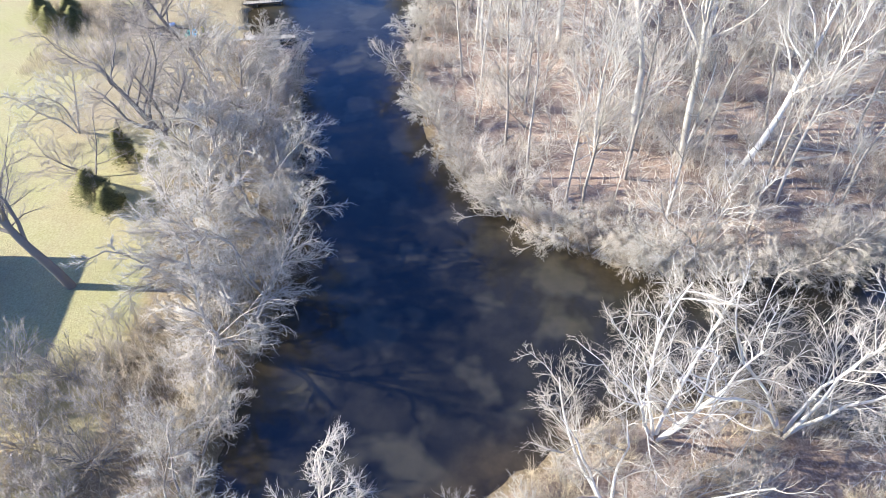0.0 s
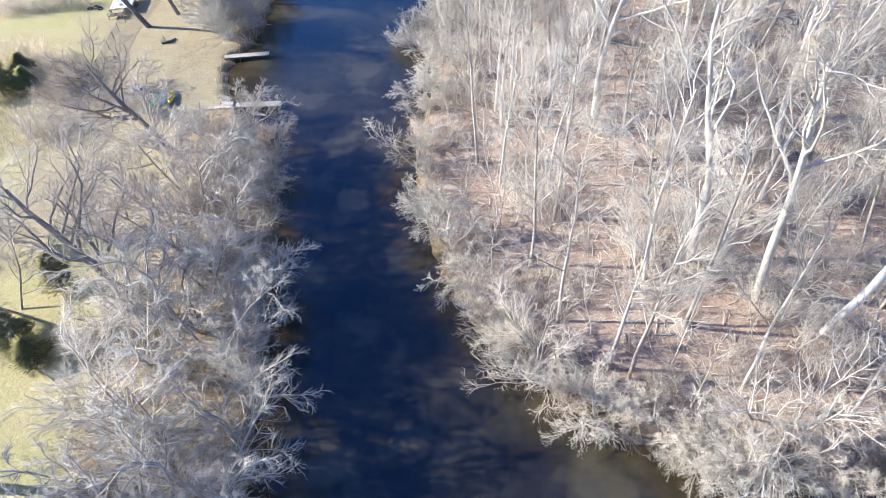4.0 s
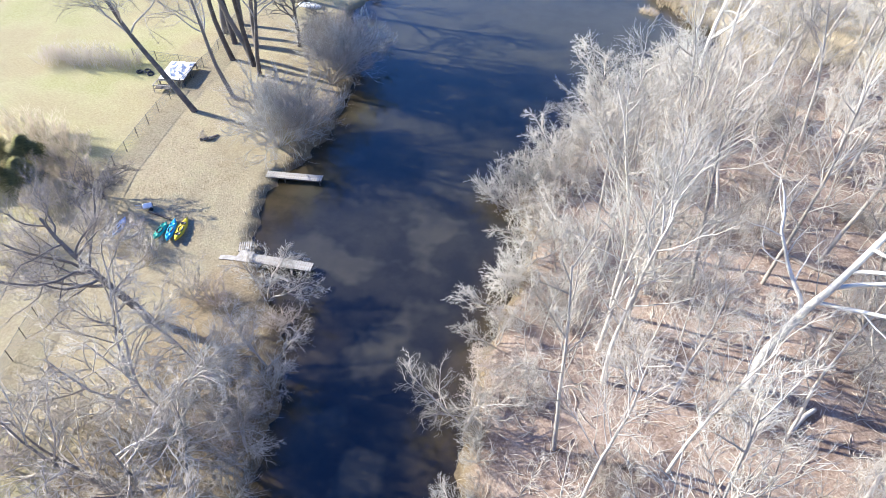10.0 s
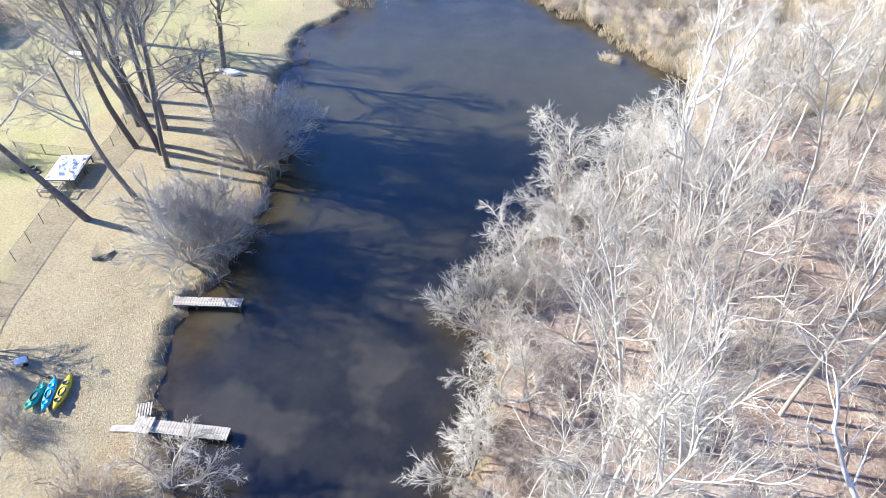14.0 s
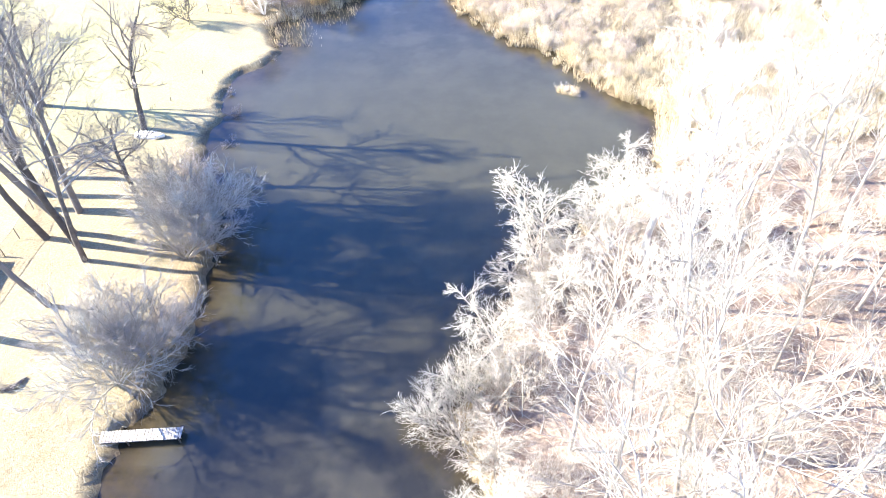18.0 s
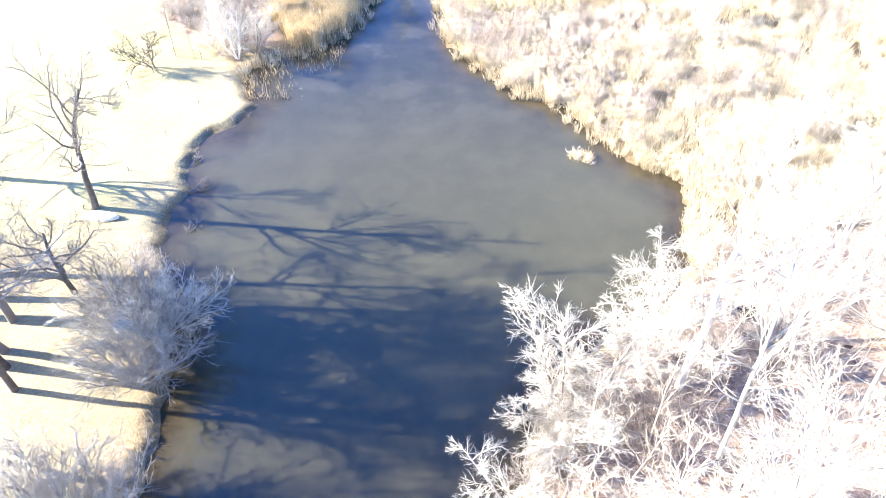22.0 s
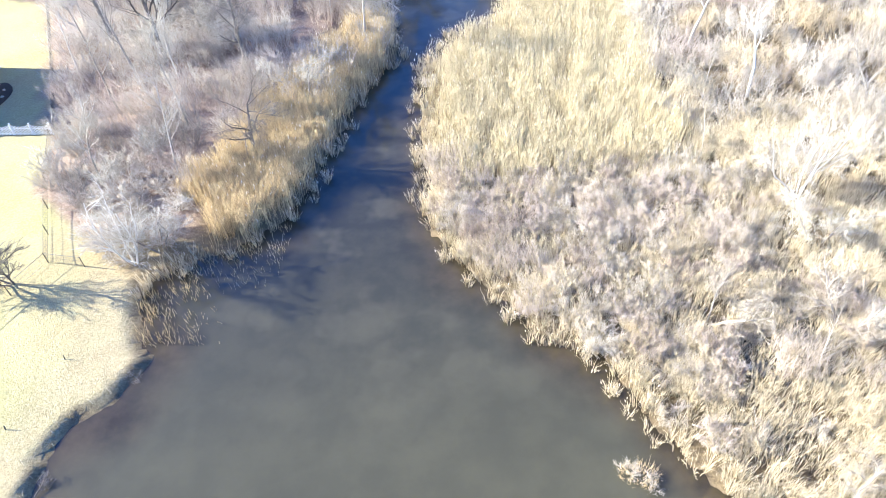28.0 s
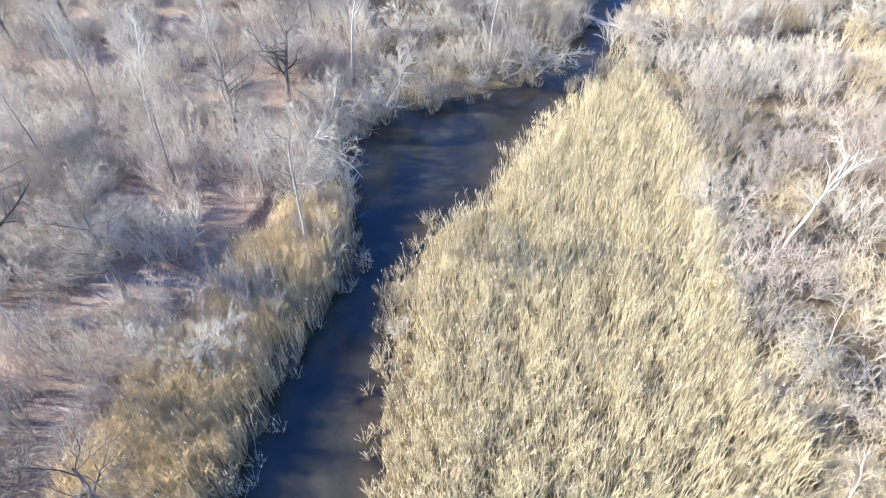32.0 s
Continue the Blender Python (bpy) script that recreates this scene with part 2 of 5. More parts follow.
# ---- the lie of the land ----
PITS = [(25.5, 95.0, 2.6), (29, 93, 2.0), (22.5, 98, 1.6), (24, 127, 2.2), (29.5, 130, 2.6), (18.6, 136.5, 1.0), (33, 148, 1.3), (27, 158, 0.9), (27.5, 166, 1.0), (21, 129, 1.0), (27, 176, 0.9), (26, 203, 3.0),
        (-19.5, 158, 1.3), (-18.3, 161, 1.5), (-17.2, 164, 1.6), (-15.6, 167, 1.6), (-14.2, 170, 1.7), (-12.6, 173, 1.7), (-11.4, 176, 1.6), (-10.2, 179, 1.6), (-9, 182, 1.8), (-8, 185, 1.8)]
LEFT_SHORE = [(-15.5, -60), (-16.5, -20), (-18, 0), (-17.8, 9), (-16, 14), (-14.5, 20), (-14.5, 30), (-15, 42), (-15.5, 52), (-17.5, 59), (-20, 62.5), (-21.8, 65), (-23.2, 69),
              (-24.2, 74), (-23.6, 77), (-22, 80), (-21.2, 86), (-21.4, 95), (-23.5, 103), (-26, 108), (-26.2, 112.5), (-24.9, 115.9), (-26, 118), (-26, 122), (-25, 125),
              (-22.8, 126), (-21, 129.8), (-22.6, 133), (-23.6, 138), (-21, 139.8), (-17, 141.5), (-12.8, 144.5), (-11, 149), (-9, 157), (-7, 163), (-5, 168), (-2.6, 174), (-3, 181),
              (-6, 186.5), (-6.2, 189.3), (-3, 191.8), (1, 195), (7, 196.8), (17, 200), (20.5, 206), (26, 218), (33, 240), (60, 300)]
RIGHT_SHORE = [(72, 300), (40, 238), (32, 216), (25.6, 203), (17.3, 191.5), (11.8, 185.5), (9.2, 180), (4.8, 177.3), (2.9, 173.5), (1, 169.5), (0.8, 163.6), (0.4, 157), (0.6, 152),
               (1.6, 148.4), (-0.2, 145.2), (2.6, 139.4), (6, 134), (8.6, 130.3), (13.2, 127.2), (15, 122), (18, 117), (21.5, 114.5), (21.5, 110.5), (20, 107), (19.5, 103), (17, 99.5), (13, 96.5), (8, 94), (4.6, 91),
               (4, 86), (2, 81.5), (-1, 77), (0.6, 71.5), (0, 66), (-2, 59), (-2.2, 50), (-1, 40), (0.6, 34.5), (3.2, 30), (6.4, 25.8), (10, 22.4), (13.5, 19.8), (18, 18.2), (23.5, 17.2), (30, 17), (40, 19.5), (70, 24),
               (70, 5), (34, 2.5), (26, 2.5), (20, 5.2), (14, 5.8), (7, 4), (1, 1), (-3, -2), (-8, -4), (-12, -8), (-12.5, -60)]
SHORE = np.array(LEFT_SHORE + RIGHT_SHORE, dtype=float)


def shore_distance(x, y):
    """How far places lie from the water's edge: above zero on land, below zero in the water."""
    x, y = np.asarray(x, float), np.asarray(y, float)
    best, inside = np.full(x.shape, 1e9), np.zeros(x.shape, bool)
    for (ax, ay), (bx, by) in zip(SHORE, np.roll(SHORE, -1, axis=0)):
        dx, dy = bx - ax, by - ay
        s = np.clip(((x - ax) * dx + (y - ay) * dy) / (dx * dx + dy * dy), 0, 1)
        best = np.minimum(best, np.hypot(x - ax - s * dx, y - ay - s * dy))
        if ay != by:
            inside ^= ((ay > y) != (by > y)) & (x < ax + (y - ay) * dx / dy)
    return np.where(inside, -best, best)


def waves(x, y, size, seed):
    """A cheap smooth field, about -1 to 1."""
    rng, total = np.random.default_rng(seed), 0
    for k in range(7):
        a, s, p = rng.uniform(0, 6.28), rng.uniform(0.6, 1.9) * 6.28 / size, rng.uniform(0, 6.28)
        total = total + np.sin((x * math.cos(a) + y * math.sin(a)) * s + p)
    return total / 4.2


def smooth(a, b, v):
    s = np.clip((v - a) / (b - a), 0, 1)
    return s * s * (3 - 2 * s)


def lawn_mask(x, y):
    edge = np.interp(y, [-60, 0, 20, 40, 60, 68, 80, 100, 112, 130, 138, 142, 150, 160, 176, 192, 200], [-27, -27, -26, -27, -26, -22, -24, -24, -25, -22, -24, -29, -37, -39, -45, -51.5, -70])
    return smooth(-0.8, 0.8, edge - x + 0.5 * waves(x, y, 5, 3))


def marsh_mask(x, y):
    right = smooth(100, 112, y + 4 * waves(x, y, 25, 5)) * smooth(-4, 2, x)
    left = smooth(137, 142, y) * (1 - smooth(180, 190, y)) * smooth(-19, -14, x - 0.55 * (y - 150))
    return np.maximum(right, left)


def ground_height(x, y):
    x, y = np.asarray(x, float), np.asarray(y, float)
    d = shore_distance(x, y) + 0.45 * waves(x, y, 4.5, 1) + 0.25 * waves(x, y, 1.7, 2)
    marsh, lawn = marsh_mask(x, y), lawn_mask(x, y)
    dry = 0.04 + 0.5 * smooth(-0.1, 0.9, d) + 0.3 * smooth(1, 9, d) + (0.1 * waves(x, y, 9, 7) + 0.05 * waves(x, y, 2.6, 8)) * (1 - lawn)
    wet = 0.1 + 0.12 * smooth(-0.2, 1.5, d) + 0.13 * waves(x, y, 7, 9) + 0.05 * waves(x, y, 2, 10)
    land = dry * (1 - marsh) + wet * marsh
    for cx, cy, r in PITS:
        land = land - 0.75 * (1 - smooth(0.5, 1.25, np.hypot(x - cx, y - cy) / r + 0.2 * waves(x, y, 3, 12)))
    return np.where(d > 0, land, np.maximum(-0.9, 0.04 + d * 0.35))


def floor_at(x, y):
    return float(ground_height(np.array([x]), np.array([y]))[0])


def grid_mesh(name, xs, ys, height, material):
    gx, gy = np.meshgrid(xs, ys)
    verts = np.stack([gx.ravel(), gy.ravel(), height(gx, gy).ravel()], 1)
    nx, ny = len(xs), len(ys)
    i = (np.arange(ny - 1)[:, None] * nx + np.arange(nx - 1)[None, :]).ravel()
    tris = np.concatenate([np.stack([i, i + 1, i + nx + 1], 1), np.stack([i, i + nx + 1, i + nx], 1)])
    data = array_mesh(name, verts, tris, material)
    data.polygons.foreach_set("use_smooth", np.ones(len(data.polygons), dtype=bool))
    return data, gx.ravel(), gy.ravel()


def paint(data, name, values):
    data.attributes.new(name, "FLOAT", "POINT").data.foreach_set("value", np.asarray(values, dtype=np.float32))


xs = np.concatenate([[-3000, -900, -300, -140], np.arange(-90, -40, 2.0), np.arange(-40, 50, 0.6), np.arange(50, 96, 2.0), [140, 300, 900, 3000]])
ys = np.concatenate([[-3000, -900, -300, -100], np.arange(-60, -4, 2.5), np.arange(-4, 225, 0.6), np.arange(225, 300, 3.0), [340, 500, 1000, 3000]])
data, gx, gy = grid_mesh("ground", xs, ys, ground_height, GROUND)
lawn, marsh, far = lawn_mask(gx, gy), marsh_mask(gx, gy), shore_distance(gx, gy)
paint(data, "dry", smooth(-42.5, -39.5, gx + 1.5 * waves(gx, gy, 8, 19)) * smooth(40, 48, gy) * (1 - smooth(104, 116, gy)) * 0.9 + (1 - smooth(2, 7, far)) * smooth(104, 116, gy) * 0.7)
paint(data, "lawn", lawn * smooth(0.2, 1.0, far))
paint(data, "litter", (1 - lawn) * (1 - marsh) * smooth(0.1, 0.9, far) * (0.25 + 0.75 * smooth(-14, -8, gx + 60 * smooth(140, 150, gy))))
paint(data, "mud", np.maximum(marsh * 0.8, 1 - smooth(-0.1, 0.5 + 1.3 * (1 - lawn), far + 0.4 * waves(gx, gy, 3, 17))))
ground = tagged(new("ground", data), "straw-coloured winter lawn, brown leaf litter and wet marsh mud", "ground", kind="structure")
wx, wy = np.concatenate([np.arange(-40, 80, 1.0)]), np.concatenate([np.arange(-60, 300, 1.0)])
data, gx, gy = grid_mesh("water", wx, wy, lambda a, b: a * 0, WATER)
paint(data, "shallow", smooth(-4.5, -0.2, shore_distance(gx, gy) + 1.2 * waves(gx, gy, 9, 21)))
# Weight of the paler body colour along y, highest near 110.
paint(data, "pale_reach", 0.1 + 0.9 * smooth(60, 108, gy) * (1 - 0.75 * smooth(112, 146, gy)))
water = tagged(new("water", data), "still dark creek water reflecting the blue sky", "water", kind="structure")

# ---- plants ----
class Wood:
    """Collects tapered tubes as places and triangles."""

    def __init__(self):
        self.verts, self.faces = [], []

    def tube(self, points, radii, sides):
        start, n = len(self.verts), len(points)
        for k in range(n):
            p, r = points[k], radii[k]
            if k == n - 1 and r <= 0:
                self.verts.append(p)
                break
            d = points[min(k + 1, n - 1)] - points[max(k - 1, 0)]
            d.normalize()
            u = d.orthogonal().normalized() if k == 0 else (u - d * u.dot(d)).normalized()
            v = d.cross(u)
            for s in range(sides):
                a = 6.2832 * s / sides
                self.verts.append(p + (u * math.cos(a) + v * math.sin(a)) * r)
        for k in range(n - 1):
            a, b = start + k * sides, start + (k + 1) * sides
            for s in range(sides):
                q = (s + 1) % sides
                if k == n - 2 and radii[-1] <= 0:
                    self.faces.append((a + s, a + q, b))
                else:
                    self.faces.append((a + s, a + q, b + q, b + s))

    def mesh(self, name, material, smooth_shade=True):
        return raw_mesh(name, self.verts, self.faces, material, smooth_shade)


def turned(d, angle, rng):
    """d bent away by the angle, to a chance side."""
    side = Vector((rng.gauss(0, 1), rng.gauss(0, 1), rng.gauss(0, 1)))
    side = (side - d * side.dot(d)).normalized()
    return d * math.cos(angle) + side * math.sin(angle)


def spikes(wood, rng, pts, count, first, spread, length, r):
    """The finest twigs: three-sided points along a twig."""
    for c in range(count):
        s = min(first + (1 - first) * (c + rng.random()) / count, 0.985) * (len(pts) - 1)
        k = int(s)
        along = (pts[k + 1] - pts[k]).normalized()
        base, out = pts[k].lerp(pts[k + 1], s - k), turned(along, radians(spread * rng.uniform(0.5, 1.3)), rng)
        u = out.orthogonal().normalized() * r
        v = out.cross(u)
        n = len(wood.verts)
        wood.verts += [base + u, base - u * 0.5 + v * 0.87, base - u * 0.5 - v * 0.87, base + out * length * rng.uniform(0.6, 1.25)]
        wood.faces += [(n, n + 1, n + 3), (n + 1, n + 2, n + 3), (n + 2, n, n + 3)]


LEAST = (0.05, 0.028, 0.016, 0.0095, 0.0065)


def grow(woods, rng, spec, p, d, length, r, level, thick=0.47):
    """One stem with all that grows from it. spec: a row for each level."""
    kind, segs, sides, wander, lift, count, first, spread, ratio = spec[level]
    pts, radii, way = [p.copy()], [r], d.copy()
    step = length / segs
    for k in range(segs):
        way = way + Vector((rng.gauss(0, wander), rng.gauss(0, wander), rng.gauss(0, wander) + lift))
        way.normalize()
        pts.append(pts[-1] + way * step)
        radii.append(0 if k == segs - 1 and level > 0 else r * (1 - 0.72 * (k + 1) / segs))
    woods[kind].tube(pts, radii, sides)
    if level == len(spec) - 2:
        spikes(woods[spec[-1][0]], rng, pts, count, first, spread, length * ratio, LEAST[4])
        return
    for c in range(count):
        s = min(first + (1 - first) * (c + rng.random()) / count, 0.985)
        at = s * segs
        k = min(int(at), segs - 1)
        base = pts[k].lerp(pts[k + 1], at - k)
        out = turned((pts[k + 1] - pts[k]).normalized(), radians(spread * rng.uniform(0.65, 1.3)), rng)
        if out.z < -0.25:
            out.z *= 0.3
            out.normalize()
        size = length * ratio * rng.uniform(0.65, 1.25) * (1.12 - 0.55 * (s - first) / max(1 - first, 0.01))
        grow(woods, rng, spec, base, out, size, max(r * (1 - 0.72 * s) * (thick if level == 0 else 0.5), LEAST[level + 5 - len(spec)]), level + 1)


def tree_meshes(seed, height, radius, spec, stems=1, lean=0.08, materials=(BARK, BARK, TWIG), patch=0.0, thick=0.47):
    rng = random.Random(seed)
    woods = {"trunk": Wood(), "branches": Wood(), "twigs": Wood()}
    names = ("trunk", "bough_frame", "crown")
    for k in range(stems):
        a = 6.2832 * (k + rng.random() * 0.7) / stems
        slope = lean * rng.uniform(0.7, 1.3)
        d = Vector((math.cos(a) * slope, math.sin(a) * slope, 1)).normalized()
        start = Vector((math.cos(a), math.sin(a), 0)) * (radius * 1.2 if stems > 1 else 0) + Vector((0, 0, -0.25))
        if patch:
            off = patch * math.sqrt(rng.random())
            start += Vector((math.cos(a * 7), math.sin(a * 7), 0)) * off
        grow(woods, rng, spec, start, d, height * rng.uniform(0.8, 1.08) if stems > 1 else height, radius, 0, thick)
    return [(name, woods[kind].mesh(name, mat)) for (name, kind, mat) in zip(names, woods, materials) if woods[kind].verts]


# kind, segments, sides, wander, lift, children, first child, spread, length ratio
TALL = [("trunk", 10, 6, 0.05, 0.05, 14, 0.36, 42, 0.38), ("branches", 5, 4, 0.15, 0.09, 7, 0.14, 40, 0.5), ("branches", 3, 3, 0.1, 0.06, 5, 0.1, 34, 0.56), ("twigs", 2, 3, 0.1, 0.04, 5, 0.08, 34, 0.6), ("twigs", 1, 3, 0, 0, 0, 0, 0, 0)]
SPREAD = [("trunk", 11, 9, 0.06, 0.03, 7, 0.48, 46, 0.46), ("branches", 8, 6, 0.21, 0.08, 8, 0.2, 52, 0.42), ("branches", 5, 4, 0.22, 0.03, 8, 0.14, 48, 0.46), ("twigs", 3, 3, 0.2, 0.03, 9, 0.1, 44, 0.5), ("twigs", 1, 3, 0, 0, 0, 0, 0, 0)]
LOFTY = [("trunk", 10, 8, 0.05, 0.03, 11, 0.46, 50, 0.5), ("branches", 7, 5, 0.2, 0.06, 9, 0.18, 48, 0.46), ("branches", 4, 3, 0.19, 0.03, 8, 0.1, 44, 0.52), ("twigs", 2, 3, 0.17, 0.02, 8, 0.08, 40, 0.6), ("twigs", 1, 3, 0, 0, 0, 0, 0, 0)]
DENSE = [("trunk", 7, 8, 0.07, 0.03, 11, 0.32, 52, 0.7), ("branches", 6, 5, 0.2, 0.08, 9, 0.14, 46, 0.48), ("branches", 4, 3, 0.17, 0.04, 8, 0.1, 42, 0.52), ("twigs", 2, 3, 0.15, 0.03, 8, 0.08, 38, 0.62), ("twigs", 1, 3, 0, 0, 0, 0, 0, 0)]
BANK = [("trunk", 7, 5, 0.13, -0.015, 8, 0.16, 44, 0.54), ("branches", 5, 3, 0.16, -0.02, 7, 0.12, 42, 0.5), ("branches", 4, 3, 0.15, -0.03, 6, 0.1, 40, 0.54), ("twigs", 2, 3, 0.14, 0.0, 6, 0.08, 40, 0.6), ("twigs", 1, 3, 0, 0, 0, 0, 0, 0)]
FAN = [("trunk", 8, 6, 0.12, 0.0, 8, 0.2, 42, 0.52), ("branches", 6, 4, 0.15, 0.02, 8, 0.14, 42, 0.46), ("branches", 4, 3, 0.15, 0.02, 6, 0.12, 40, 0.5), ("twigs", 2, 3, 0.14, 0.02, 6, 0.1, 40, 0.56), ("twigs", 1, 3, 0, 0, 0, 0, 0, 0)]
BUSH = [("branches", 4, 3, 0.11, 0.02, 8, 0.1, 36, 0.55), ("branches", 3, 3, 0.13, 0.03, 5, 0.1, 36, 0.58), ("twigs", 2, 3, 0.12, 0.02, 6, 0.08, 36, 0.6), ("twigs", 1, 3, 0, 0, 0, 0, 0, 0)]
DOME = [("branches", 5, 4, 0.13, 0.02, 10, 0.16, 38, 0.5), ("branches", 4, 3, 0.15, 0.03, 7, 0.12, 40, 0.54), ("twigs", 3, 3, 0.14, 0.02, 8, 0.1, 40, 0.55), ("twigs", 1, 3, 0, 0, 0, 0, 0, 0)]
POLE = [("trunk", 7, 4, 0.05, 0.05, 14, 0.2, 36, 0.28), ("branches", 3, 3, 0.12, 0.08, 5, 0.2, 36, 0.55), ("twigs", 2, 3, 0.12, 0.04, 6, 0.1, 36, 0.6), ("twigs", 1, 3, 0, 0, 0, 0, 0, 0)]
BRUSH = [("branches", 3, 3, 0.12, 0.02, 8, 0.1, 34, 0.52), ("twigs", 2, 3, 0.13, 0.03, 6, 0.08, 36, 0.6), ("twigs", 1, 3, 0, 0, 0, 0, 0, 0)]


def tree_kind(name, label, seed, height, radius, spec, stems=1, lean=0.08, materials=(BARK, BARK, TWIG), category="tree", group="", patch=0.0, thick=0.47):
    """A first tree of its kind, far below the ground's reach until it is placed."""
    return dict(name=name, label=label, category=category, group=group, meshes=tree_meshes(seed, height, radius, spec, stems, lean, materials, patch, thick))


def plant(kind, x, y, turn, size, lean=(0, 0), label="", tall=1.0):
    """One tree or shrub of a kind, standing on the ground."""
    m = pose(x, y, floor_at(x, y), lean[0], lean[1], 0) @ pose(0, 0, 0, 0, 0, turn) @ Matrix.Diagonal((size, size, size * tall, 1))
    top = thing(kind["name"], m, label or kind["label"], kind["category"], kind["group"])
    for name, data in kind["meshes"]:
        data_part(name, data, top)
    return top


WOODS, BANKS, MARSH = "bare trees of the wood", "shrubs along the banks", "shrubs of the marsh"
TALLS = [tree_kind("bare_tree", "tall slim leafless grey tree in leaf litter", 11 + k, 16.5, 0.17, TALL, materials=((BARK, BARK, TWIG), (PALE_BARK, PALE_BARK, LICHEN_TWIG))[k % 2], group=WOODS) for k in range(4)]
PALES = [tree_kind("sycamore", "large leafless tree with chalky pale bark and crooked limbs", 31 + k, 19.5, 0.36, SPREAD, materials=(CHALK_BARK, CHALK_BARK, TWIG), group=WOODS, thick=0.62) for k in range(3)]
OAKS = [tree_kind("oak_tree", "leafless oak with dark trunk and gnarled wide crown", 41 + k, 12.5, 0.4, DENSE, materials=(DARK_BARK, DARK_BARK, DARK_TWIG), group="oaks by the lawn", thick=0.56) for k in range(2)]
BANKTREES = [tree_kind("bank_tree", "leafless many-stemmed grey tree leaning over the bank", 51 + k, 7.5, 0.11, BANK, 3, 0.42, materials=(BARK, TWIG, m), group=BANKS) for k, m in enumerate((LICHEN_TWIG, TWIG, LICHEN_TWIG))]
BUSHES = [tree_kind("shrub", "dense leafless grey shrub with fine twigs", 61 + k, 3.2, 0.035, BUSH, 7, 0.55, materials=(BARK, m, m), category="shrub", group=BANKS) for k, m in enumerate((GREY_TWIG, RED_TWIG, LICHEN_TWIG))]
MARSHES = [tree_kind("marsh_shrub", "pale leafless marsh shrub with upright fine stems", 71 + k, 2.9, 0.03, BUSH, 8, 0.42, materials=(BARK, m, m), category="shrub", group=MARSH) for k, m in enumerate((TWIG, RED_TWIG, SEDGE_TWIG))]
GIANTS = [tree_kind("bank_maple", "large pale many-stemmed bare tree leaning over the creek", 58 + k, 12.0, 0.16, FAN, 5, 0.5, materials=(CHALK_BARK, CHALK_BARK, PALE_TWIG), group="pale trees by the inlet") for k in range(2)]
ELMS = [tree_kind("elm_tree", "tall leafless grey tree with spreading crown on the lawn", 45 + k, 17.5, 0.32, LOFTY, materials=(DARK_BARK, BARK, DARK_TWIG), group="tall trees by the lawn") for k in range(2)]
SHRUBS_WIDE = [tree_kind("shrub", "broad pinkish-grey leafless marsh shrub with arching stems", 64 + k, 2.9, 0.03, DOME, 8, 0.75, materials=(BARK, m, m), category="shrub", group=MARSH) for k, m in enumerate((TWIG, RED_TWIG, RED_TWIG))]
DOMES = [tree_kind("large_shrub", "large domed leafless grey shrub with very fine twigs", 161 + k, 5.4, 0.055, DOME, 14, 0.66, materials=(BARK, m, m), category="shrub", group=BANKS) for k, m in enumerate((GREY_TWIG, LICHEN_TWIG))]
LAWN_OAKS = [tree_kind("oak_tree", "leafless oak with a tall bare bole and wide crooked limbs", 148, 13.5, 0.34, LOFTY, materials=(DARK_BARK, DARK_BARK, DARK_TWIG), group="oaks by the lawn", thick=0.58)]
SMALLS = [tree_kind("small_tree", "small leafless tree with dark fanned stems on the lawn", 57, 6.0, 0.1, BANK, 4, 0.45, materials=(DARK_BARK, DARK_BARK, DARK_TWIG), group="small trees by the lawn")]
BRUSHES = [tree_kind("brush", "low tangle of thin bare stems over leaf litter", 91 + k, 2.6, 0.02, BRUSH, 46, 0.3, materials=(BARK, m, m), category="shrub", group="brush of the wood", patch=2.2) for k, m in enumerate((TWIG, RED_TWIG, TWIG))]
UNDERSHRUBS = [dict(k, name="undershrub", label="low leafless grey shrub under bare trees", group="undergrowth of the wood") for k in BUSHES]
THICKETS = [dict(k, name="thicket", label="grey tangle of bare undergrowth in the swampy wood", group="undergrowth of the far wood") for k in BRUSHES]
STRAWS = [tree_kind("marsh_brush", "dense tangle of straw-pale stems in the marsh", 95 + k, 2.1, 0.02, BRUSH, 46, 0.3, materials=(BARK, m, m), category="shrub", group=MARSH, patch=2.0) for k, m in enumerate((PALE_TWIG, SEDGE_TWIG))]
POLES = [tree_kind("sapling", "thin leafless sapling in leaf litter", 81 + k, 8.5, 0.055, POLE, materials=(PALE_BARK, TWIG, TWIG), group="saplings of the wood") for k in range(4)]


def scatter(rng, tries, zone, gap, kinds, sizes, taken, lean=5, tall=(0.9, 1.1)):
    """Plants at chance places where zone(x, y) gives more than a chance number, at least gap apart."""
    x0, x1, y0, y1 = zone[0]
    px, py = np.array([rng.uniform(x0, x1) for _ in range(tries)]), np.array([rng.uniform(y0, y1) for _ in range(tries)])
    far, want = shore_distance(px, py), zone[1](px, py)
    made = 0
    for x, y, d, w in zip(px, py, far, want):
        if rng.random() > w or d < zone[2]:
            continue
        if any((x - a) ** 2 + (y - b) ** 2 < (gap + g) ** 2 * 0.25 for a, b, g in taken):
            continue
        taken.append((x, y, gap))
        plant(rng.choice(kinds), float(x), float(y), rng.uniform(0, 360), rng.uniform(*sizes), (rng.gauss(0, lean), rng.gauss(0, lean)), tall=rng.uniform(*tall))
        made += 1
    return made


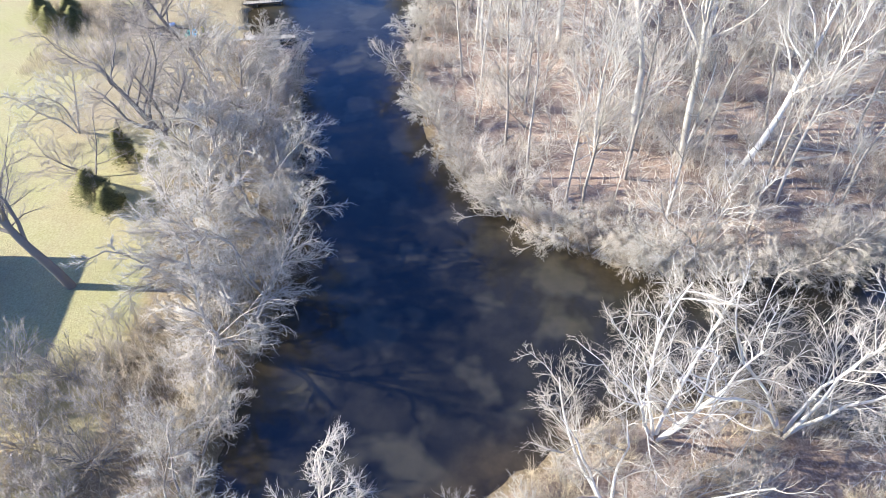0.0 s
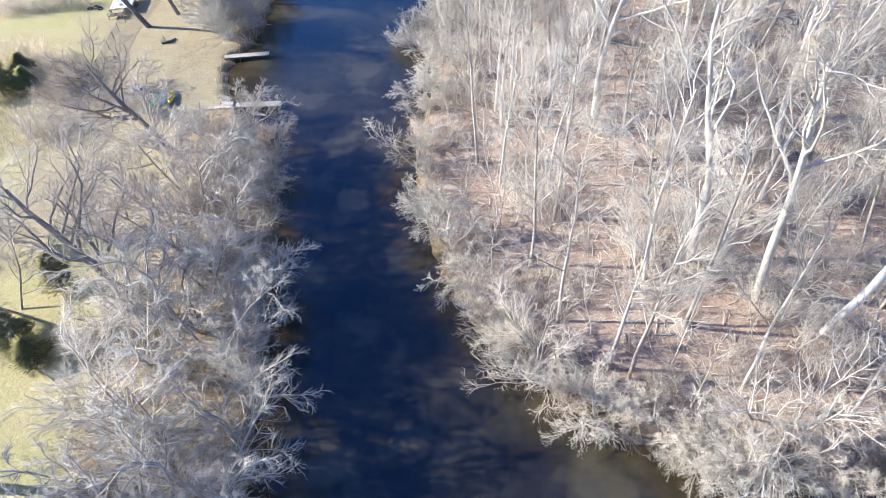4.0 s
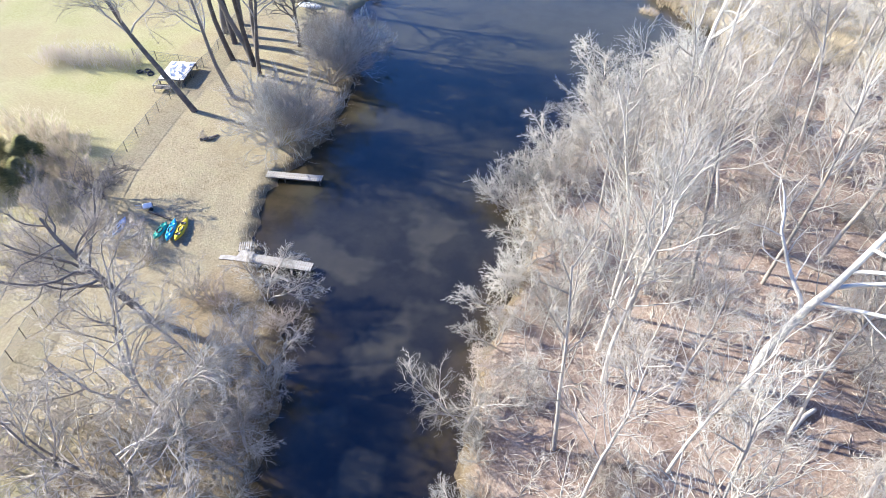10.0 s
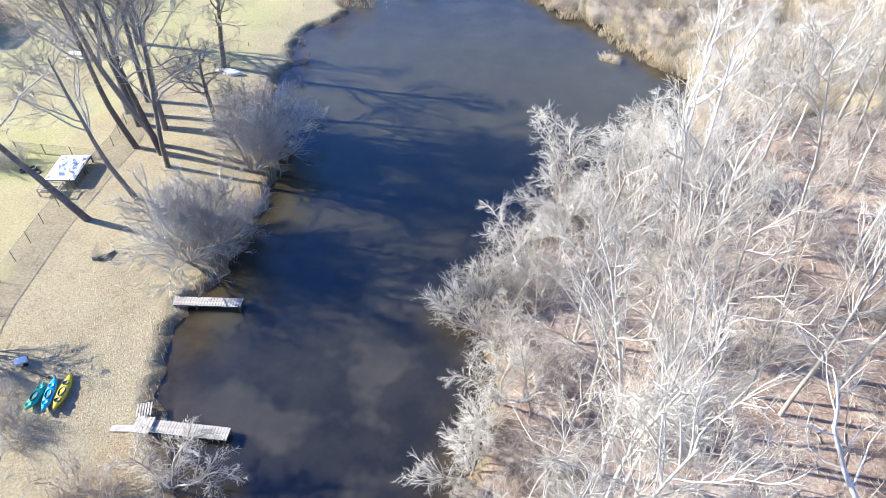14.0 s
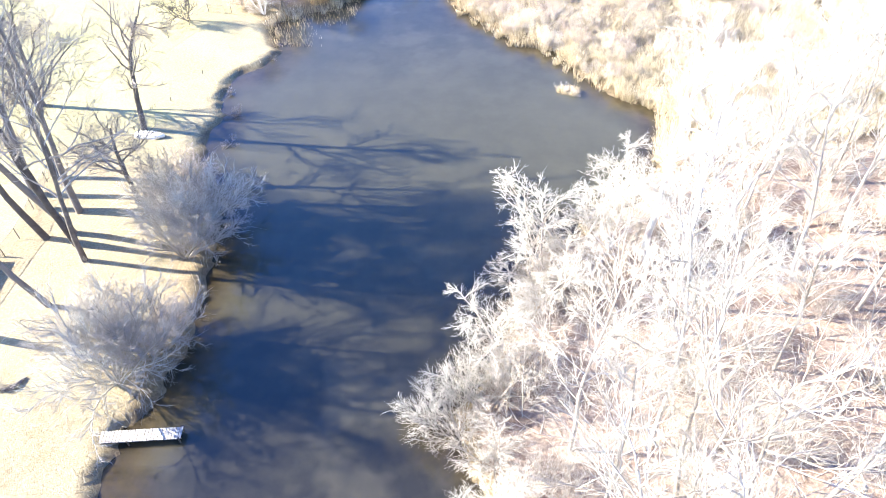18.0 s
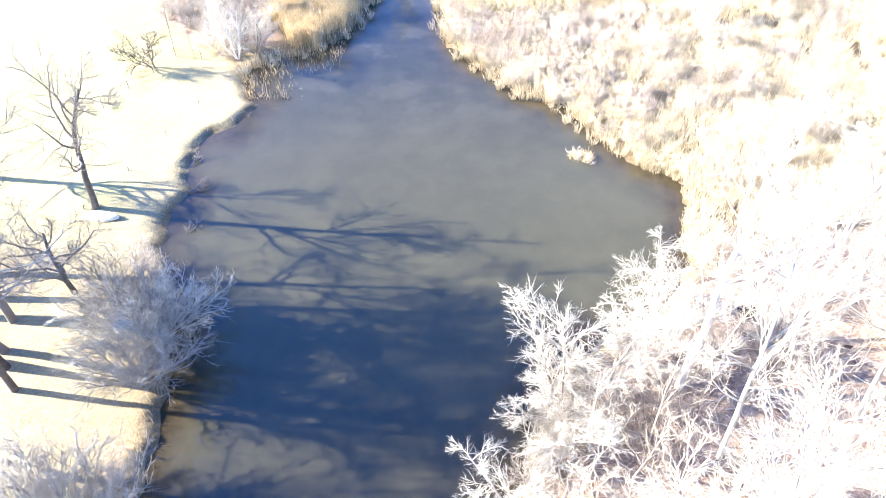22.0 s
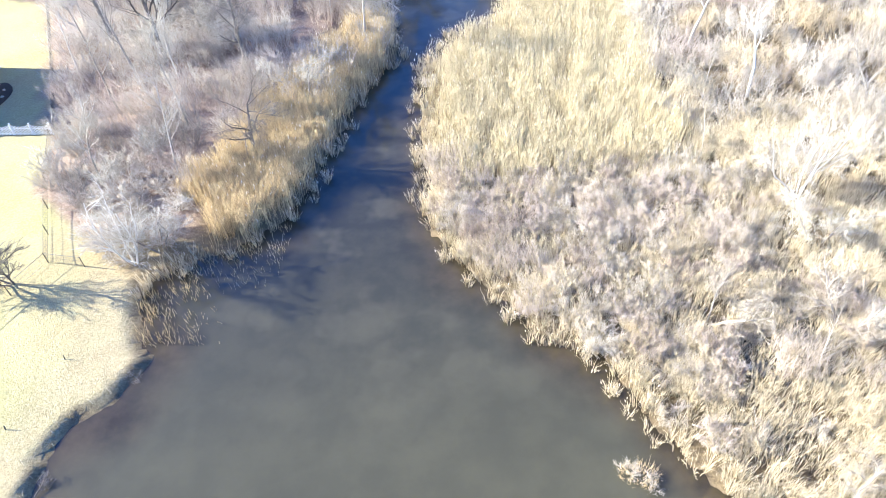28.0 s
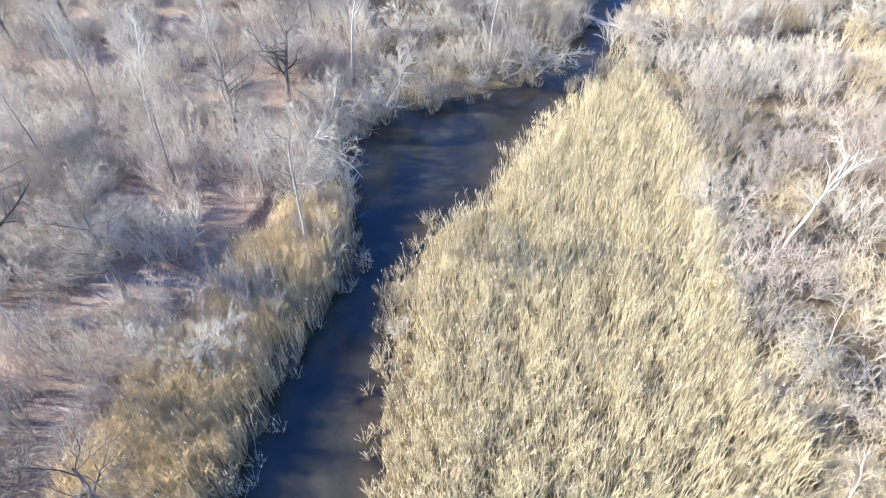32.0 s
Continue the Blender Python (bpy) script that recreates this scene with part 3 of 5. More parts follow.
def overhang(rng, tries, zone, gap, kinds, sizes, taken, near, lean, west=None):
    """Plants at the water's edge, leaning out over it."""
    x0, x1, y0, y1 = zone
    px, py = np.array([rng.uniform(x0, x1) for _ in range(tries)]), np.array([rng.uniform(y0, y1) for _ in range(tries)])
    far, east, north = shore_distance(px, py), shore_distance(px + 0.3, py), shore_distance(px, py + 0.3)
    for x, y, d, dx, dy in zip(px.tolist(), py.tolist(), far, east, north):
        if west and x > west(y):
            continue
        if not near[0] < d < near[1] or any((x - a) ** 2 + (y - b) ** 2 < (gap + g) ** 2 * 0.25 for a, b, g in taken):
            continue
        taken.append((x, y, gap))
        gx, gy = (d - dx) / 0.3, (d - dy) / 0.3
        tilt = rng.uniform(*lean)
        plant(rng.choice(kinds), x, y, rng.uniform(0, 360), rng.uniform(*sizes), (-gy * tilt, gx * tilt))

# ---- single trees that stand out ----
taken = []
HEROES = [
    # kind, x, y, turn, size, lean
    (PALES[0], 19.6, 36.8, 20, 1.08, (0, 0)), (PALES[1], 23.4, 32.5, 120, 1.08, (0, 2)), (PALES[2], 26.8, 28.6, 200, 0.95, (0, 14)), (PALES[2], 16.5, 58.3, 60, 1.05, (0, 2)), (PALES[0], 14.8, 91.0, 300, 0.9, (0, -2)),
    (GIANTS[1], 20.6, 20.4, 130, 0.7, (8, 0)), (PALES[1], 20.5, 92.2, 220, 0.62, (0, 6)), (PALES[2], 29.5, 70.5, 300, 0.95, (0, 6)), (PALES[1], 33.0, 52.0, 30, 1.0, (0, 4)),
    (TALLS[0], 13.2, 66.0, 0, 1.1, (0, -4)), (TALLS[1], 7.4, 63.8, 70, 1.05, (0, 0)), (TALLS[1], 11.5, 74.2, 30, 1.1, (0, 2)), (BANKTREES[2], 8.4, 88.0, 30, 0.7, (0, 0)), (GIANTS[1], 17.6, 96.6, 30, 0.42, (0, 0)), (GIANTS[0], 12.4, 92.6, 230, 0.55, (-4, 0)), (BANKTREES[0], 6.0, 87.4, 130, 1.1, (-4, -4)), (BANKTREES[2], 14.6, 96.6, 70, 1.0, (-4, 0)), (BANKTREES[0], 9.4, 91.8, 10, 1.15, (-6, -4)),
    (TALLS[1], 3.7, 51.5, 10, 0.95, (0, 0)), (TALLS[3], 6.6, 37.4, 100, 1.0, (0, 0)), (TALLS[1], 6.4, 60.0, 200, 1.05, (0, 0)), (TALLS[2], 7.8, 31.6, 80, 0.9, (0, 0)), (TALLS[0], 10.6, 27.0, 160, 0.9, (0, 2)), (TALLS[3], 11.8, 26.0, 240, 0.95, (0, 5)), (TALLS[2], 10.1, 66.2, 210, 0.95, (0, 0)), (TALLS[3], 6.8, 57.3, 300, 1.05, (0, 0)), (TALLS[0], 8.4, 62.2, 130, 1.0, (0, 2)),
    (OAKS[0], -24.0, 34.6, 40, 1.1, (-4, -20)), (OAKS[1], -32.2, 21.6, 10, 1.1, (2, -10)), (ELMS[0], -36.0, 84.9, 200, 1.1, (-1, -22)), (LAWN_OAKS[0], -32.6, 112.7, 90, 1.0, (0, 14)),
    (ELMS[1], -32.8, 88.0, 10, 0.85, (-3, -8)), (ELMS[0], -37.5, 99.8, 50, 1.15, (-4, -8)), (ELMS[1], -39.8, 102.2, 130, 1.2, (-4, -8)), (ELMS[1], -34.0, 96.5, 330, 1.15, (0, -6)), (ELMS[0], -33.2, 95.0, 200, 1.0, (-2, -2)), (OAKS[1], -29.5, 100.5, 70, 0.7, (0, 10)),
    (OAKS[1], -27.1, 57.2, 120, 0.9, (-4, -22)), (SMALLS[0], -34.1, 137.9, 20, 0.8, (0, -22)), (ELMS[1], -36.2, 96.0, 20, 1.05, (-3, -6)), (ELMS[0], -31.8, 93.0, 260, 0.85, (0, 2)),
    (BRUSHES[0], -47.5, 92.4, 0, 0.7, (0, 0)), (BRUSHES[2], -50.5, 92.6, 80, 0.75, (0, 0)), (BRUSHES[0], -53.5, 92.3, 140, 0.75, (0, 0)), (BRUSHES[1], -56.5, 92.0, 140, 0.75, (0, 0)),
    (ELMS[0], -36.8, 177.1, 0, 0.9, (0, -12)), (OAKS[0], -30.1, 173.8, 80, 0.9, (0, 5)), (BANKTREES[1], 21.3, 130.2, 200, 0.7, (0, 20)), (BANKTREES[1], 31.1, 129.1, 20, 0.75, (0, 0)),
    (BUSHES[2], -2.6, 77.0, 0, 1.0, (0, -12)), (BUSHES[0], -1.0, 75.6, 60, 1.05, (0, -10)), (BUSHES[2], -0.4, 78.6, 160, 1.05, (0, -8)), (BANKTREES[0], 1.2, 77.2, 200, 0.6, (0, -10)), (BUSHES[0], 0.6, 73.6, 250, 1.0, (0, -8)),
    (DOMES[1], -25.2, 80.8, 0, 1.3, (0, 2)), (DOMES[0], -23.4, 82.8, 50, 1.15, (0, 6)), (DOMES[0], -26.4, 83.2, 90, 1.0, (0, 0)), (BUSHES[1], -22.6, 85.8, 10, 0.7, (0, 10)),
    (DOMES[0], -23.4, 93.4, 20, 1.2, (0, 8)), (DOMES[1], -23.2, 96.4, 120, 1.2, (0, 8)), (DOMES[0], -25.2, 98.4, 20, 1.05, (0, 6)), (BUSHES[1], -24.2, 101.0, 20, 1.2, (0, 8)), (BUSHES[0], -27.0, 101.6, 200, 1.3, (0, 2)), (BUSHES[1], -26.2, 104.8, 60, 0.9, (0, 6)),
    (STRAWS[1], -44.0, 71.5, 0, 1.1, (0, 0)), (STRAWS[1], -47.5, 76.5, 60, 1.2, (0, 0)), (STRAWS[1], -42.6, 68.4, 120, 1.0, (0, 0)), (STRAWS[1], -51.0, 77.5, 200, 1.2, (0, 0)), (STRAWS[1], -44.4, 75.4, 250, 1.0, (0, 0)), (STRAWS[1], -41.2, 72.2, 300, 0.8, (0, 0)), (SMALLS[0], -38.4, 70.2, 40, 0.75, (0, 0)), (BRUSHES[2], -33.9, 64.6, 20, 0.55, (0, 0)), (BRUSHES[0], -30.6, 63.6, 130, 0.5, (0, 0)), (BRUSHES[2], -36.6, 67.0, 220, 0.6, (0, 0)), (BUSHES[0], -31.6, 64.6, 20, 0.55, (0, 0)), (BUSHES[1], -32.9, 66.6, 140, 0.45, (0, 0)), (BUSHES[0], -25.0, 60.0, 20, 0.9, (0, 4)), (BUSHES[1], -22.8, 59.6, 80, 0.75, (0, 4)),
    (BUSHES[0], -26.4, 33.0, 0, 1.3, (0, 0)), (BUSHES[2], -26.8, 27.0, 80, 1.0, (0, 0)), (BUSHES[0], -24.6, 23.6, 150, 1.0, (0, 0)), (BANKTREES[1], -34.5, 36.5, 150, 0.95, (0, 0)), (BANKTREES[2], -38.5, 45.0, 50, 1.1, (0, 0)), (BUSHES[1], -30.4, 44.6, 70, 1.2, (0, 0)), (BUSHES[0], -27.2, 47.6, 70, 1.2, (0, 0)), (BRUSHES[0], -41.0, 62.0, 200, 1.0, (0, 0)),
    (OAKS[0], -45.5, 118.0, 250, 0.9, (0, 0)), (GIANTS[0], -24.6, 139.8, 100, 0.55, (0, -6)), (BANKTREES[0], -22.6, 141.0, 30, 0.75, (0, -6)), (GIANTS[1], 33.6, 143.6, 140, 0.6, (0, 0)), (PALES[0], 35.4, 160.4, 30, 0.5, (0, 0)), (PALES[2], 32.6, 172.0, 130, 0.5, (0, 0)),
    (GIANTS[0], 11.5, 3.2, 30, 0.95, (-6, 6)), (GIANTS[1], 20.0, 2.6, 100, 0.95, (-4, 8)), (GIANTS[0], 29.0, 0.0, 200, 0.95, (0, 4)), (GIANTS[1], 7.2, -1.6, 250, 0.8, (-4, 0)), (BANKTREES[0], -15.9, 19.3, 250, 1.2, (0, 10)), (BANKTREES[2], -15.4, 23.6, 20, 1.1, (0, 8)), (BANKTREES[1], -16.6, 16.4, 300, 1.0, (0, 8)), (BANKTREES[0], -18.4, 30.5, 200, 1.35, (0, 2)), (BANKTREES[1], -19.5, 14.0, 200, 1.3, (0, 0)), (BANKTREES[1], -19.2, 40.0, 100, 1.25, (0, 2)), (BANKTREES[2], -20.8, 49.0, 160, 1.25, (0, 2)), (BANKTREES[1], -9.2, -5.0, 0, 1.15, (-8, 0)), (BANKTREES[2], -20.6, 19.6, 40, 1.25, (0, -4)), (BANKTREES[0], -22.6, 30.0, 140, 1.3, (0, 0)), (BANKTREES[1], -22.0, 44.0, 80, 1.35, (0, 0)), (BANKTREES[1], -24.4, 50.4, 10, 1.4, (0, -4)), (ELMS[0], -38.6, 104.6, 10, 1.1, (-2, -4)), (ELMS[0], -34.6, 99.4, 310, 1.05, (0, -4)),
]
for kind, x, y, turn, size, lean in HEROES:
    plant(kind, x, y, turn, size, lean)
    taken.append((x, y, 2.0))

rng = random.Random(5)


def right_wood(x, y):
    return (1 - smooth(98, 112, y + 3 * waves(x, y, 20, 4))) * (x > -5) * (y > 14)


def left_strip(x, y):
    return smooth(-24.0, -21.5, x) * (y < 60) * ((y > 13) | (x > -21))


def left_far(x, y):
    return smooth(146, 152, y) * smooth(0, 3, (y - 150) * 0.62 - 17.8 - x) * (1 - lawn_mask(x - 2.6, y))


def creek_west(y):
    return np.interp(y, [186, 189, 192, 195, 200, 206, 218, 240], [-6, -6, -3, 1, 17, 20.5, 26, 33])


def over_creek(x, y):
    return smooth(188, 196, y) * (1 - lawn_mask(x - 2.6, y)) * (x < creek_west(y) + 0.5)


def right_marsh(x, y):
    return marsh_mask(x, y) * (1 - reed_right(x, y))


def reed_right(x, y):
    edge = np.interp(y, [143, 147, 150, 155, 160, 172, 185, 197, 205, 220], [4, 20, 24.5, 26, 26, 27.3, 29.5, 27, 28, 33])
    return smooth(-1.8, 1.4, edge + 1.4 * waves(x, y, 5, 31) - x) * smooth(0, 3, y - 146.5 - np.clip(x - 4, 0, 30) * 0.1 - 1.2 * waves(x, y, 6, 37)) * (1 - smooth(203, 206, y)) * (x > np.interp(y, [146, 172, 180, 192, 204], [-3, 0, 4, 13, 23])) * (0.12 + 0.88 * smooth(0.6, 2.6, shore_distance(x, y) + 0.8 * waves(x, y, 3, 35)))


def reed_left(x, y):
    shore = np.interp(y, [139, 141.5, 144.5, 149, 157, 163, 168, 174, 179], [-21, -17, -12.8, -11, -9, -7, -5, -2.6, -3])
    width = np.interp(y, [138, 142, 148, 157, 166, 176, 182], [0, 3.5, 11.5, 10, 10.3, 9, 2])
    return smooth(0, 1.0, x - shore + width + waves(x, y, 6, 33)) * (0.04 + 0.96 * smooth(140.5, 142.5, y + 0.1 * (x + 14) + waves(x, y, 4, 36))) * (y > 139.5) * (y < 182) * (0.1 + 0.9 * smooth(0.1, 1.7, shore_distance(x, y) + 1.1 * waves(x, y, 4.5, 39)))


def right_near(x, y):
    return (x > -4) * (y < 13) * 1.0


LEAN_RIGHT = (-6, 36, 14, 90)
overhang(rng, 6000, LEAN_RIGHT, 1.6, BANKTREES + BUSHES, (0.5, 0.85), taken, (-0.3, 1.5), (2, 18))
overhang(rng, 2000, (-4, 40, -6, 14), 2.6, BUSHES, (0.5, 0.8), taken, (-0.2, 2.2), (2, 14))
overhang(rng, 1500, (6, 36, 90, 106), 2.0, BUSHES + MARSHES, (0.45, 0.7), taken, (0.3, 3.0), (0, 8))
overhang(rng, 3500, (-32, -11, -6, 62), 2.0, BANKTREES + BUSHES, (0.6, 0.95), taken, (-0.1, 1.5), (2, 18))
overhang(rng, 2000, (-10, 30, 186, 225), 2.6, BANKTREES + BUSHES, (0.6, 0.9), taken, (-0.2, 1.5), (5, 22), lambda y: creek_west(y) + 2.5)
scatter(rng, 700, ((-5, 66, 12, 106), lambda x, y: right_wood(x, y) * (1 - (x < 14) * (y > 74)), 4.5), 5.0, TALLS, (0.75, 1.15), taken)
scatter(rng, 2000, ((-5, 60, 12, 106), right_wood, 1.0), 2.4, POLES, (0.7, 1.3), taken)
scatter(rng, 170, ((-5, 66, 12, 106), right_wood, 1.0), 3.2, UNDERSHRUBS, (0.4, 0.75), taken)
scatter(rng, 260, ((-5, 45, -8, 13), right_near, 0.3), 3.4, BUSHES, (0.6, 1.0), taken, 7)
scatter(rng, 220, ((-32, -12, -6, 63), left_strip, 0.3), 3.7, BANKTREES, (0.9, 1.3), taken, 8)
scatter(rng, 200, ((-33, -12, -6, 63), left_strip, 0.3), 2.7, BUSHES + POLES[:1], (0.6, 1.05), taken, 7)
scatter(rng, 700, ((-62, 2, 140, 236), left_far, 1.0), 6.0, TALLS + OAKS[:1] + BANKTREES, (0.5, 0.8), taken)
scatter(rng, 600, ((-62, 2, 140, 236), left_far, 0.3), 3.0, UNDERSHRUBS, (0.75, 1.2), taken)
scatter(rng, 500, ((-20, 75, 188, 240), over_creek, 1.0), 4.4, TALLS + BANKTREES, (0.6, 0.95), taken)
scatter(rng, 300, ((-20, 75, 188, 240), over_creek, 0.3), 3.0, UNDERSHRUBS, (0.75, 1.2), taken)
scatter(rng, 260, ((24, 75, 105, 235), right_marsh, 1.0), 7.0, BANKTREES + POLES, (0.6, 0.95), taken)
scatter(rng, 1300, ((-1, 34, 118, 150), lambda x, y: right_marsh(x, y) * smooth(120, 130, y + 4 * waves(x, y, 9, 51)), 0.5), 1.6, SHRUBS_WIDE, (0.45, 0.85), taken)
scatter(rng, 1100, ((0, 72, 100, 232), right_marsh, 0.2), 2.7, MARSHES + SHRUBS_WIDE, (0.4, 0.85), taken)
low = []
overhang(rng, 2500, (3, 34, 14, 34), 1.3, BANKTREES + BUSHES, (0.5, 0.8), low, (-0.2, 1.6), (4, 20))
low = []
scatter(rng, 260, ((-37, -22, 140, 156), lambda x, y: 1 - lawn_mask(x - 1.5, y), 0.8), 1.9, UNDERSHRUBS + SHRUBS_WIDE[:1], (0.6, 1.0), low, 6)
scatter(rng, 240, ((-5, 60, 14, 106), right_wood, 1.5), 5.0, BRUSHES, (0.75, 1.2), low, 4)
scatter(rng, 260, ((-33, -14, -6, 63), left_strip, 1.5), 5.0, BRUSHES, (0.6, 1.0), low, 4)
scatter(rng, 1500, ((-62, 70, 140, 236), lambda x, y: np.maximum(left_far(x, y), over_creek(x, y)), 1.0), 3.6, THICKETS, (0.9, 1.4), low, 4)
scatter(rng, 120, ((-5, 34, -8, 13), right_near, 0.8), 4.6, BRUSHES[:1] + STRAWS[1:], (0.9, 1.3), low, 4)
scatter(rng, 300, ((-35, -19, -8, 19), lambda x, y: (y < 14 + 0.35 * (x + 30)) * 1.0, 0.8), 2.7, STRAWS[1:] + BRUSHES[:1] + BUSHES[:1], (0.85, 1.3), low, 4)
scatter(rng, 700, ((22, 70, 148, 225), right_marsh, 0.3), 3.4, THICKETS + STRAWS * 2, (0.9, 1.4), low, 4)
scatter(rng, 700, ((0, 68, 98, 152), right_marsh, 0.6), 3.4, STRAWS[1:] * 2 + BRUSHES[1:2], (0.6, 1.0), low, 4)


# ---- reeds ----
def stalks(name, seed, spots, height, material, leaves=2, width=0.022, lean=0.1):
    """Thousands of bent stalks with blades, as one mesh, and the places of their tops."""
    rng = np.random.default_rng(seed)
    x, y = spots[:2]
    n = len(x)
    z = np.maximum(ground_height(x, y), -0.35)
    clump = waves(x, y, 2.2, seed) + 0.6 * waves(x, y, 0.9, seed + 1)
    tall = height * rng.uniform(0.7, 1.12, n) * (1 + 0.13 * waves(x, y, 5, seed + 2) + 0.1 * clump)
    a = spots[2] + rng.normal(0, 0.5, n) if len(spots) > 2 else rng.uniform(0, 6.2832, n)
    bend = lean * tall * rng.uniform(0.2, 1.3, n)
    lie_x, lie_y = 0.045 * waves(x, y, 2.9, seed + 3) * tall, 0.05 * waves(x, y, 3.4, seed + 4) * tall
    top = np.stack([x + np.cos(a) * bend + lie_x, y + np.sin(a) * bend + lie_y, z + tall], 1)
    foot = np.stack([x, y, z - 0.1], 1)
    mid = foot * 0.5 + top * 0.5 + np.stack([-np.cos(a) * bend * 0.2, -np.sin(a) * bend * 0.2, tall * 0.04], 1)
    wide = width * rng.uniform(0.6, 1.4, n)[:, None, None]
    side = np.arange(3) * 2.0944
    ring = np.stack([np.cos(side), np.sin(side), side * 0], 1)[None]
    verts = [(foot[:, None] + ring * wide * 0.7).reshape(-1, 3), (mid[:, None] + ring * wide * 0.8).reshape(-1, 3), top]
    tris, i = [], np.arange(n)
    for s in range(3):
        q = (s + 1) % 3
        tris += [np.stack([i * 3 + s, i * 3 + q, 3 * n + i * 3 + q], 1), np.stack([i * 3 + s, 3 * n + i * 3 + q, 3 * n + i * 3 + s], 1), np.stack([3 * n + i * 3 + s, 3 * n + i * 3 + q, 6 * n + i], 1)]
    base = 7 * n
    for k in range(leaves):
        s = rng.uniform(0.35, 0.9, n)[:, None]
        root = foot * (1 - s) + top * s
        b = rng.uniform(0, 6.2832, n)
        long = rng.uniform(0.3, 0.65, n) * height / 3
        out = np.stack([np.cos(b) * long, np.sin(b) * long, rng.uniform(0.2, 1.5, n) * long], 1)
        across = np.stack([-np.sin(b), np.cos(b), np.zeros(n)], 1) * width * 0.6
        verts += [root - across, root + across, root + out]
        j = base + np.arange(n)
        tris.append(np.stack([j, j + n, j + 2 * n], 1))
        base += 3 * n
    return array_mesh(name, np.concatenate(verts), np.concatenate(tris), material), top


def sown(seed, count, zone, field, least):
    """Chance places where the field is high enough."""
    rng = np.random.default_rng(seed)
    x, y = rng.uniform(zone[0], zone[1], count), rng.uniform(zone[2], zone[3], count)
    keep = (rng.random(count) < field(x, y)) & (shore_distance(x, y) > least)
    return x[keep], y[keep]


def tufts(seed, count, zone, near, field, each, size):
    """Places of stalks in tight tufts that stand near the water's edge."""
    rng = np.random.default_rng(seed)
    x, y = rng.uniform(zone[0], zone[1], 14000), rng.uniform(zone[2], zone[3], 14000)
    d = shore_distance(x, y)
    keep = (d > near[0]) & (d < near[1]) & (field(x, y) > rng.uniform(0.3, 0.6, 14000))
    x, y = x[keep][:count], y[keep][:count]
    r, a = size * np.sqrt(rng.random((len(x), each))), rng.uniform(0, 6.2832, (len(x), each))
    grow_to = rng.uniform(0.4, 1.3, (len(x), 1))
    return (x[:, None] + r * grow_to * np.cos(a)).ravel(), (y[:, None] + r * grow_to * np.sin(a)).ravel(), a.ravel()


def plumes(name, seed, tops, share, size):
    """Feathery seed heads on a share of the stalks."""
    rng = np.random.default_rng(seed)
    p = tops[rng.random(len(tops)) < share]
    n = len(p)
    a = rng.uniform(0, 6.2832, n)
    tip = p + np.stack([0.1 * np.cos(a), 0.1 * np.sin(a), rng.uniform(0.2, 0.36, n)], 1) * size
    low = p - np.array([0, 0, 0.05])
    mid = (low * 0.6 + tip * 0.4)
    side = [mid + np.array([math.cos(s), math.sin(s), 0]) * 0.055 * size for s in (0, 2.0944, 4.1888)]
    verts, i, tris = np.concatenate([low, tip, *side]), np.arange(n), []
    for s in range(3):
        q = (s + 1) % 3
        tris += [np.stack([i, i + (2 + q) * n, i + (2 + s) * n], 1), np.stack([i + n, i + (2 + s) * n, i + (2 + q) * n], 1)]
    return array_mesh(name, verts, np.concatenate(tris), PLUME)


def bank_grass(x, y):
    edge = np.clip(1 - np.abs(shore_distance(x, y) - 0.5) / 1.1, 0, 1) * (y > 64) * (y < 127) * (0.5 - 0.38 * smooth(96, 104, y))
    rough = smooth(56, 60, y) * (1 - smooth(72, 76, y)) * smooth(-39, -41, x) + (1 - smooth(12, 16, y)) * smooth(-33, -31, x) * (x < -18)
    return np.maximum(edge, rough)


def reed_bed(name, label, data):
    return tagged(new(name, data), label, "reeds", kind="stuff")


data, tops = stalks("reed_bed", 1, sown(1, 115000, (-3, 35, 143, 207), lambda x, y: reed_right(x, y) * (0.3 + 0.7 * smooth(-0.5, 0.4, waves(x, y, 2.4, 61) + 0.6 * waves(x, y, 1.1, 62))), -0.4), 2.5, REED, 3, 0.02, 0.26)
golden = reed_bed("reed_bed", "tall golden dry reeds with feathery tops in the marsh", data)
tagged(data_part("seed_head", plumes("seed_head", 3, tops, 0.02, 1.2), golden, "pale feathery seed heads"), kind="stuff")
data, tops = stalks("reed_fringe", 2, sown(2, 85000, (-32, 0, 138, 184), reed_left, -0.4), 2.7, BROWN_REED, 3, 0.02, 0.2)
brown = reed_bed("reed_fringe", "tall brown dry reeds along the creek bank", data)
tagged(data_part("seed_head", plumes("seed_head", 4, tops, 0.02, 1.1), brown, "pale feathery seed heads"), kind="stuff")
data, tops = stalks("reed_tufts", 5, tufts(5, 260, (-26, 30, 112, 200), (-1.6, 0.8), lambda x, y: np.maximum(marsh_mask(x, y), (y > 136) * (x < 0)) * (waves(x, y, 7, 44) > -0.3), 20, 0.3), 1.4, SEDGE, 1, 0.02, 0.45)
ragged = reed_bed("reed_tufts", "ragged dry reed tufts standing in the shallows", data)
tagged(data_part("seed_head", plumes("seed_head", 6, tops, 0.05, 1.0), ragged, "pale feathery seed heads"), kind="stuff")
reed_bed("sedge", "straw-coloured sedge tussocks in the marsh", stalks("sedge", 3, tufts(9, 5200, (-2, 60, 104, 158), (-0.3, 60), lambda x, y: right_marsh(x, y) * (1 - 0.45 * smooth(120, 134, y + 6 * waves(x, y, 7, 53))) * (waves(x, y, 5, 41) > -0.6), 17, 0.5), 1.6, SEDGE, 1, 0.02, 0.5)[0])
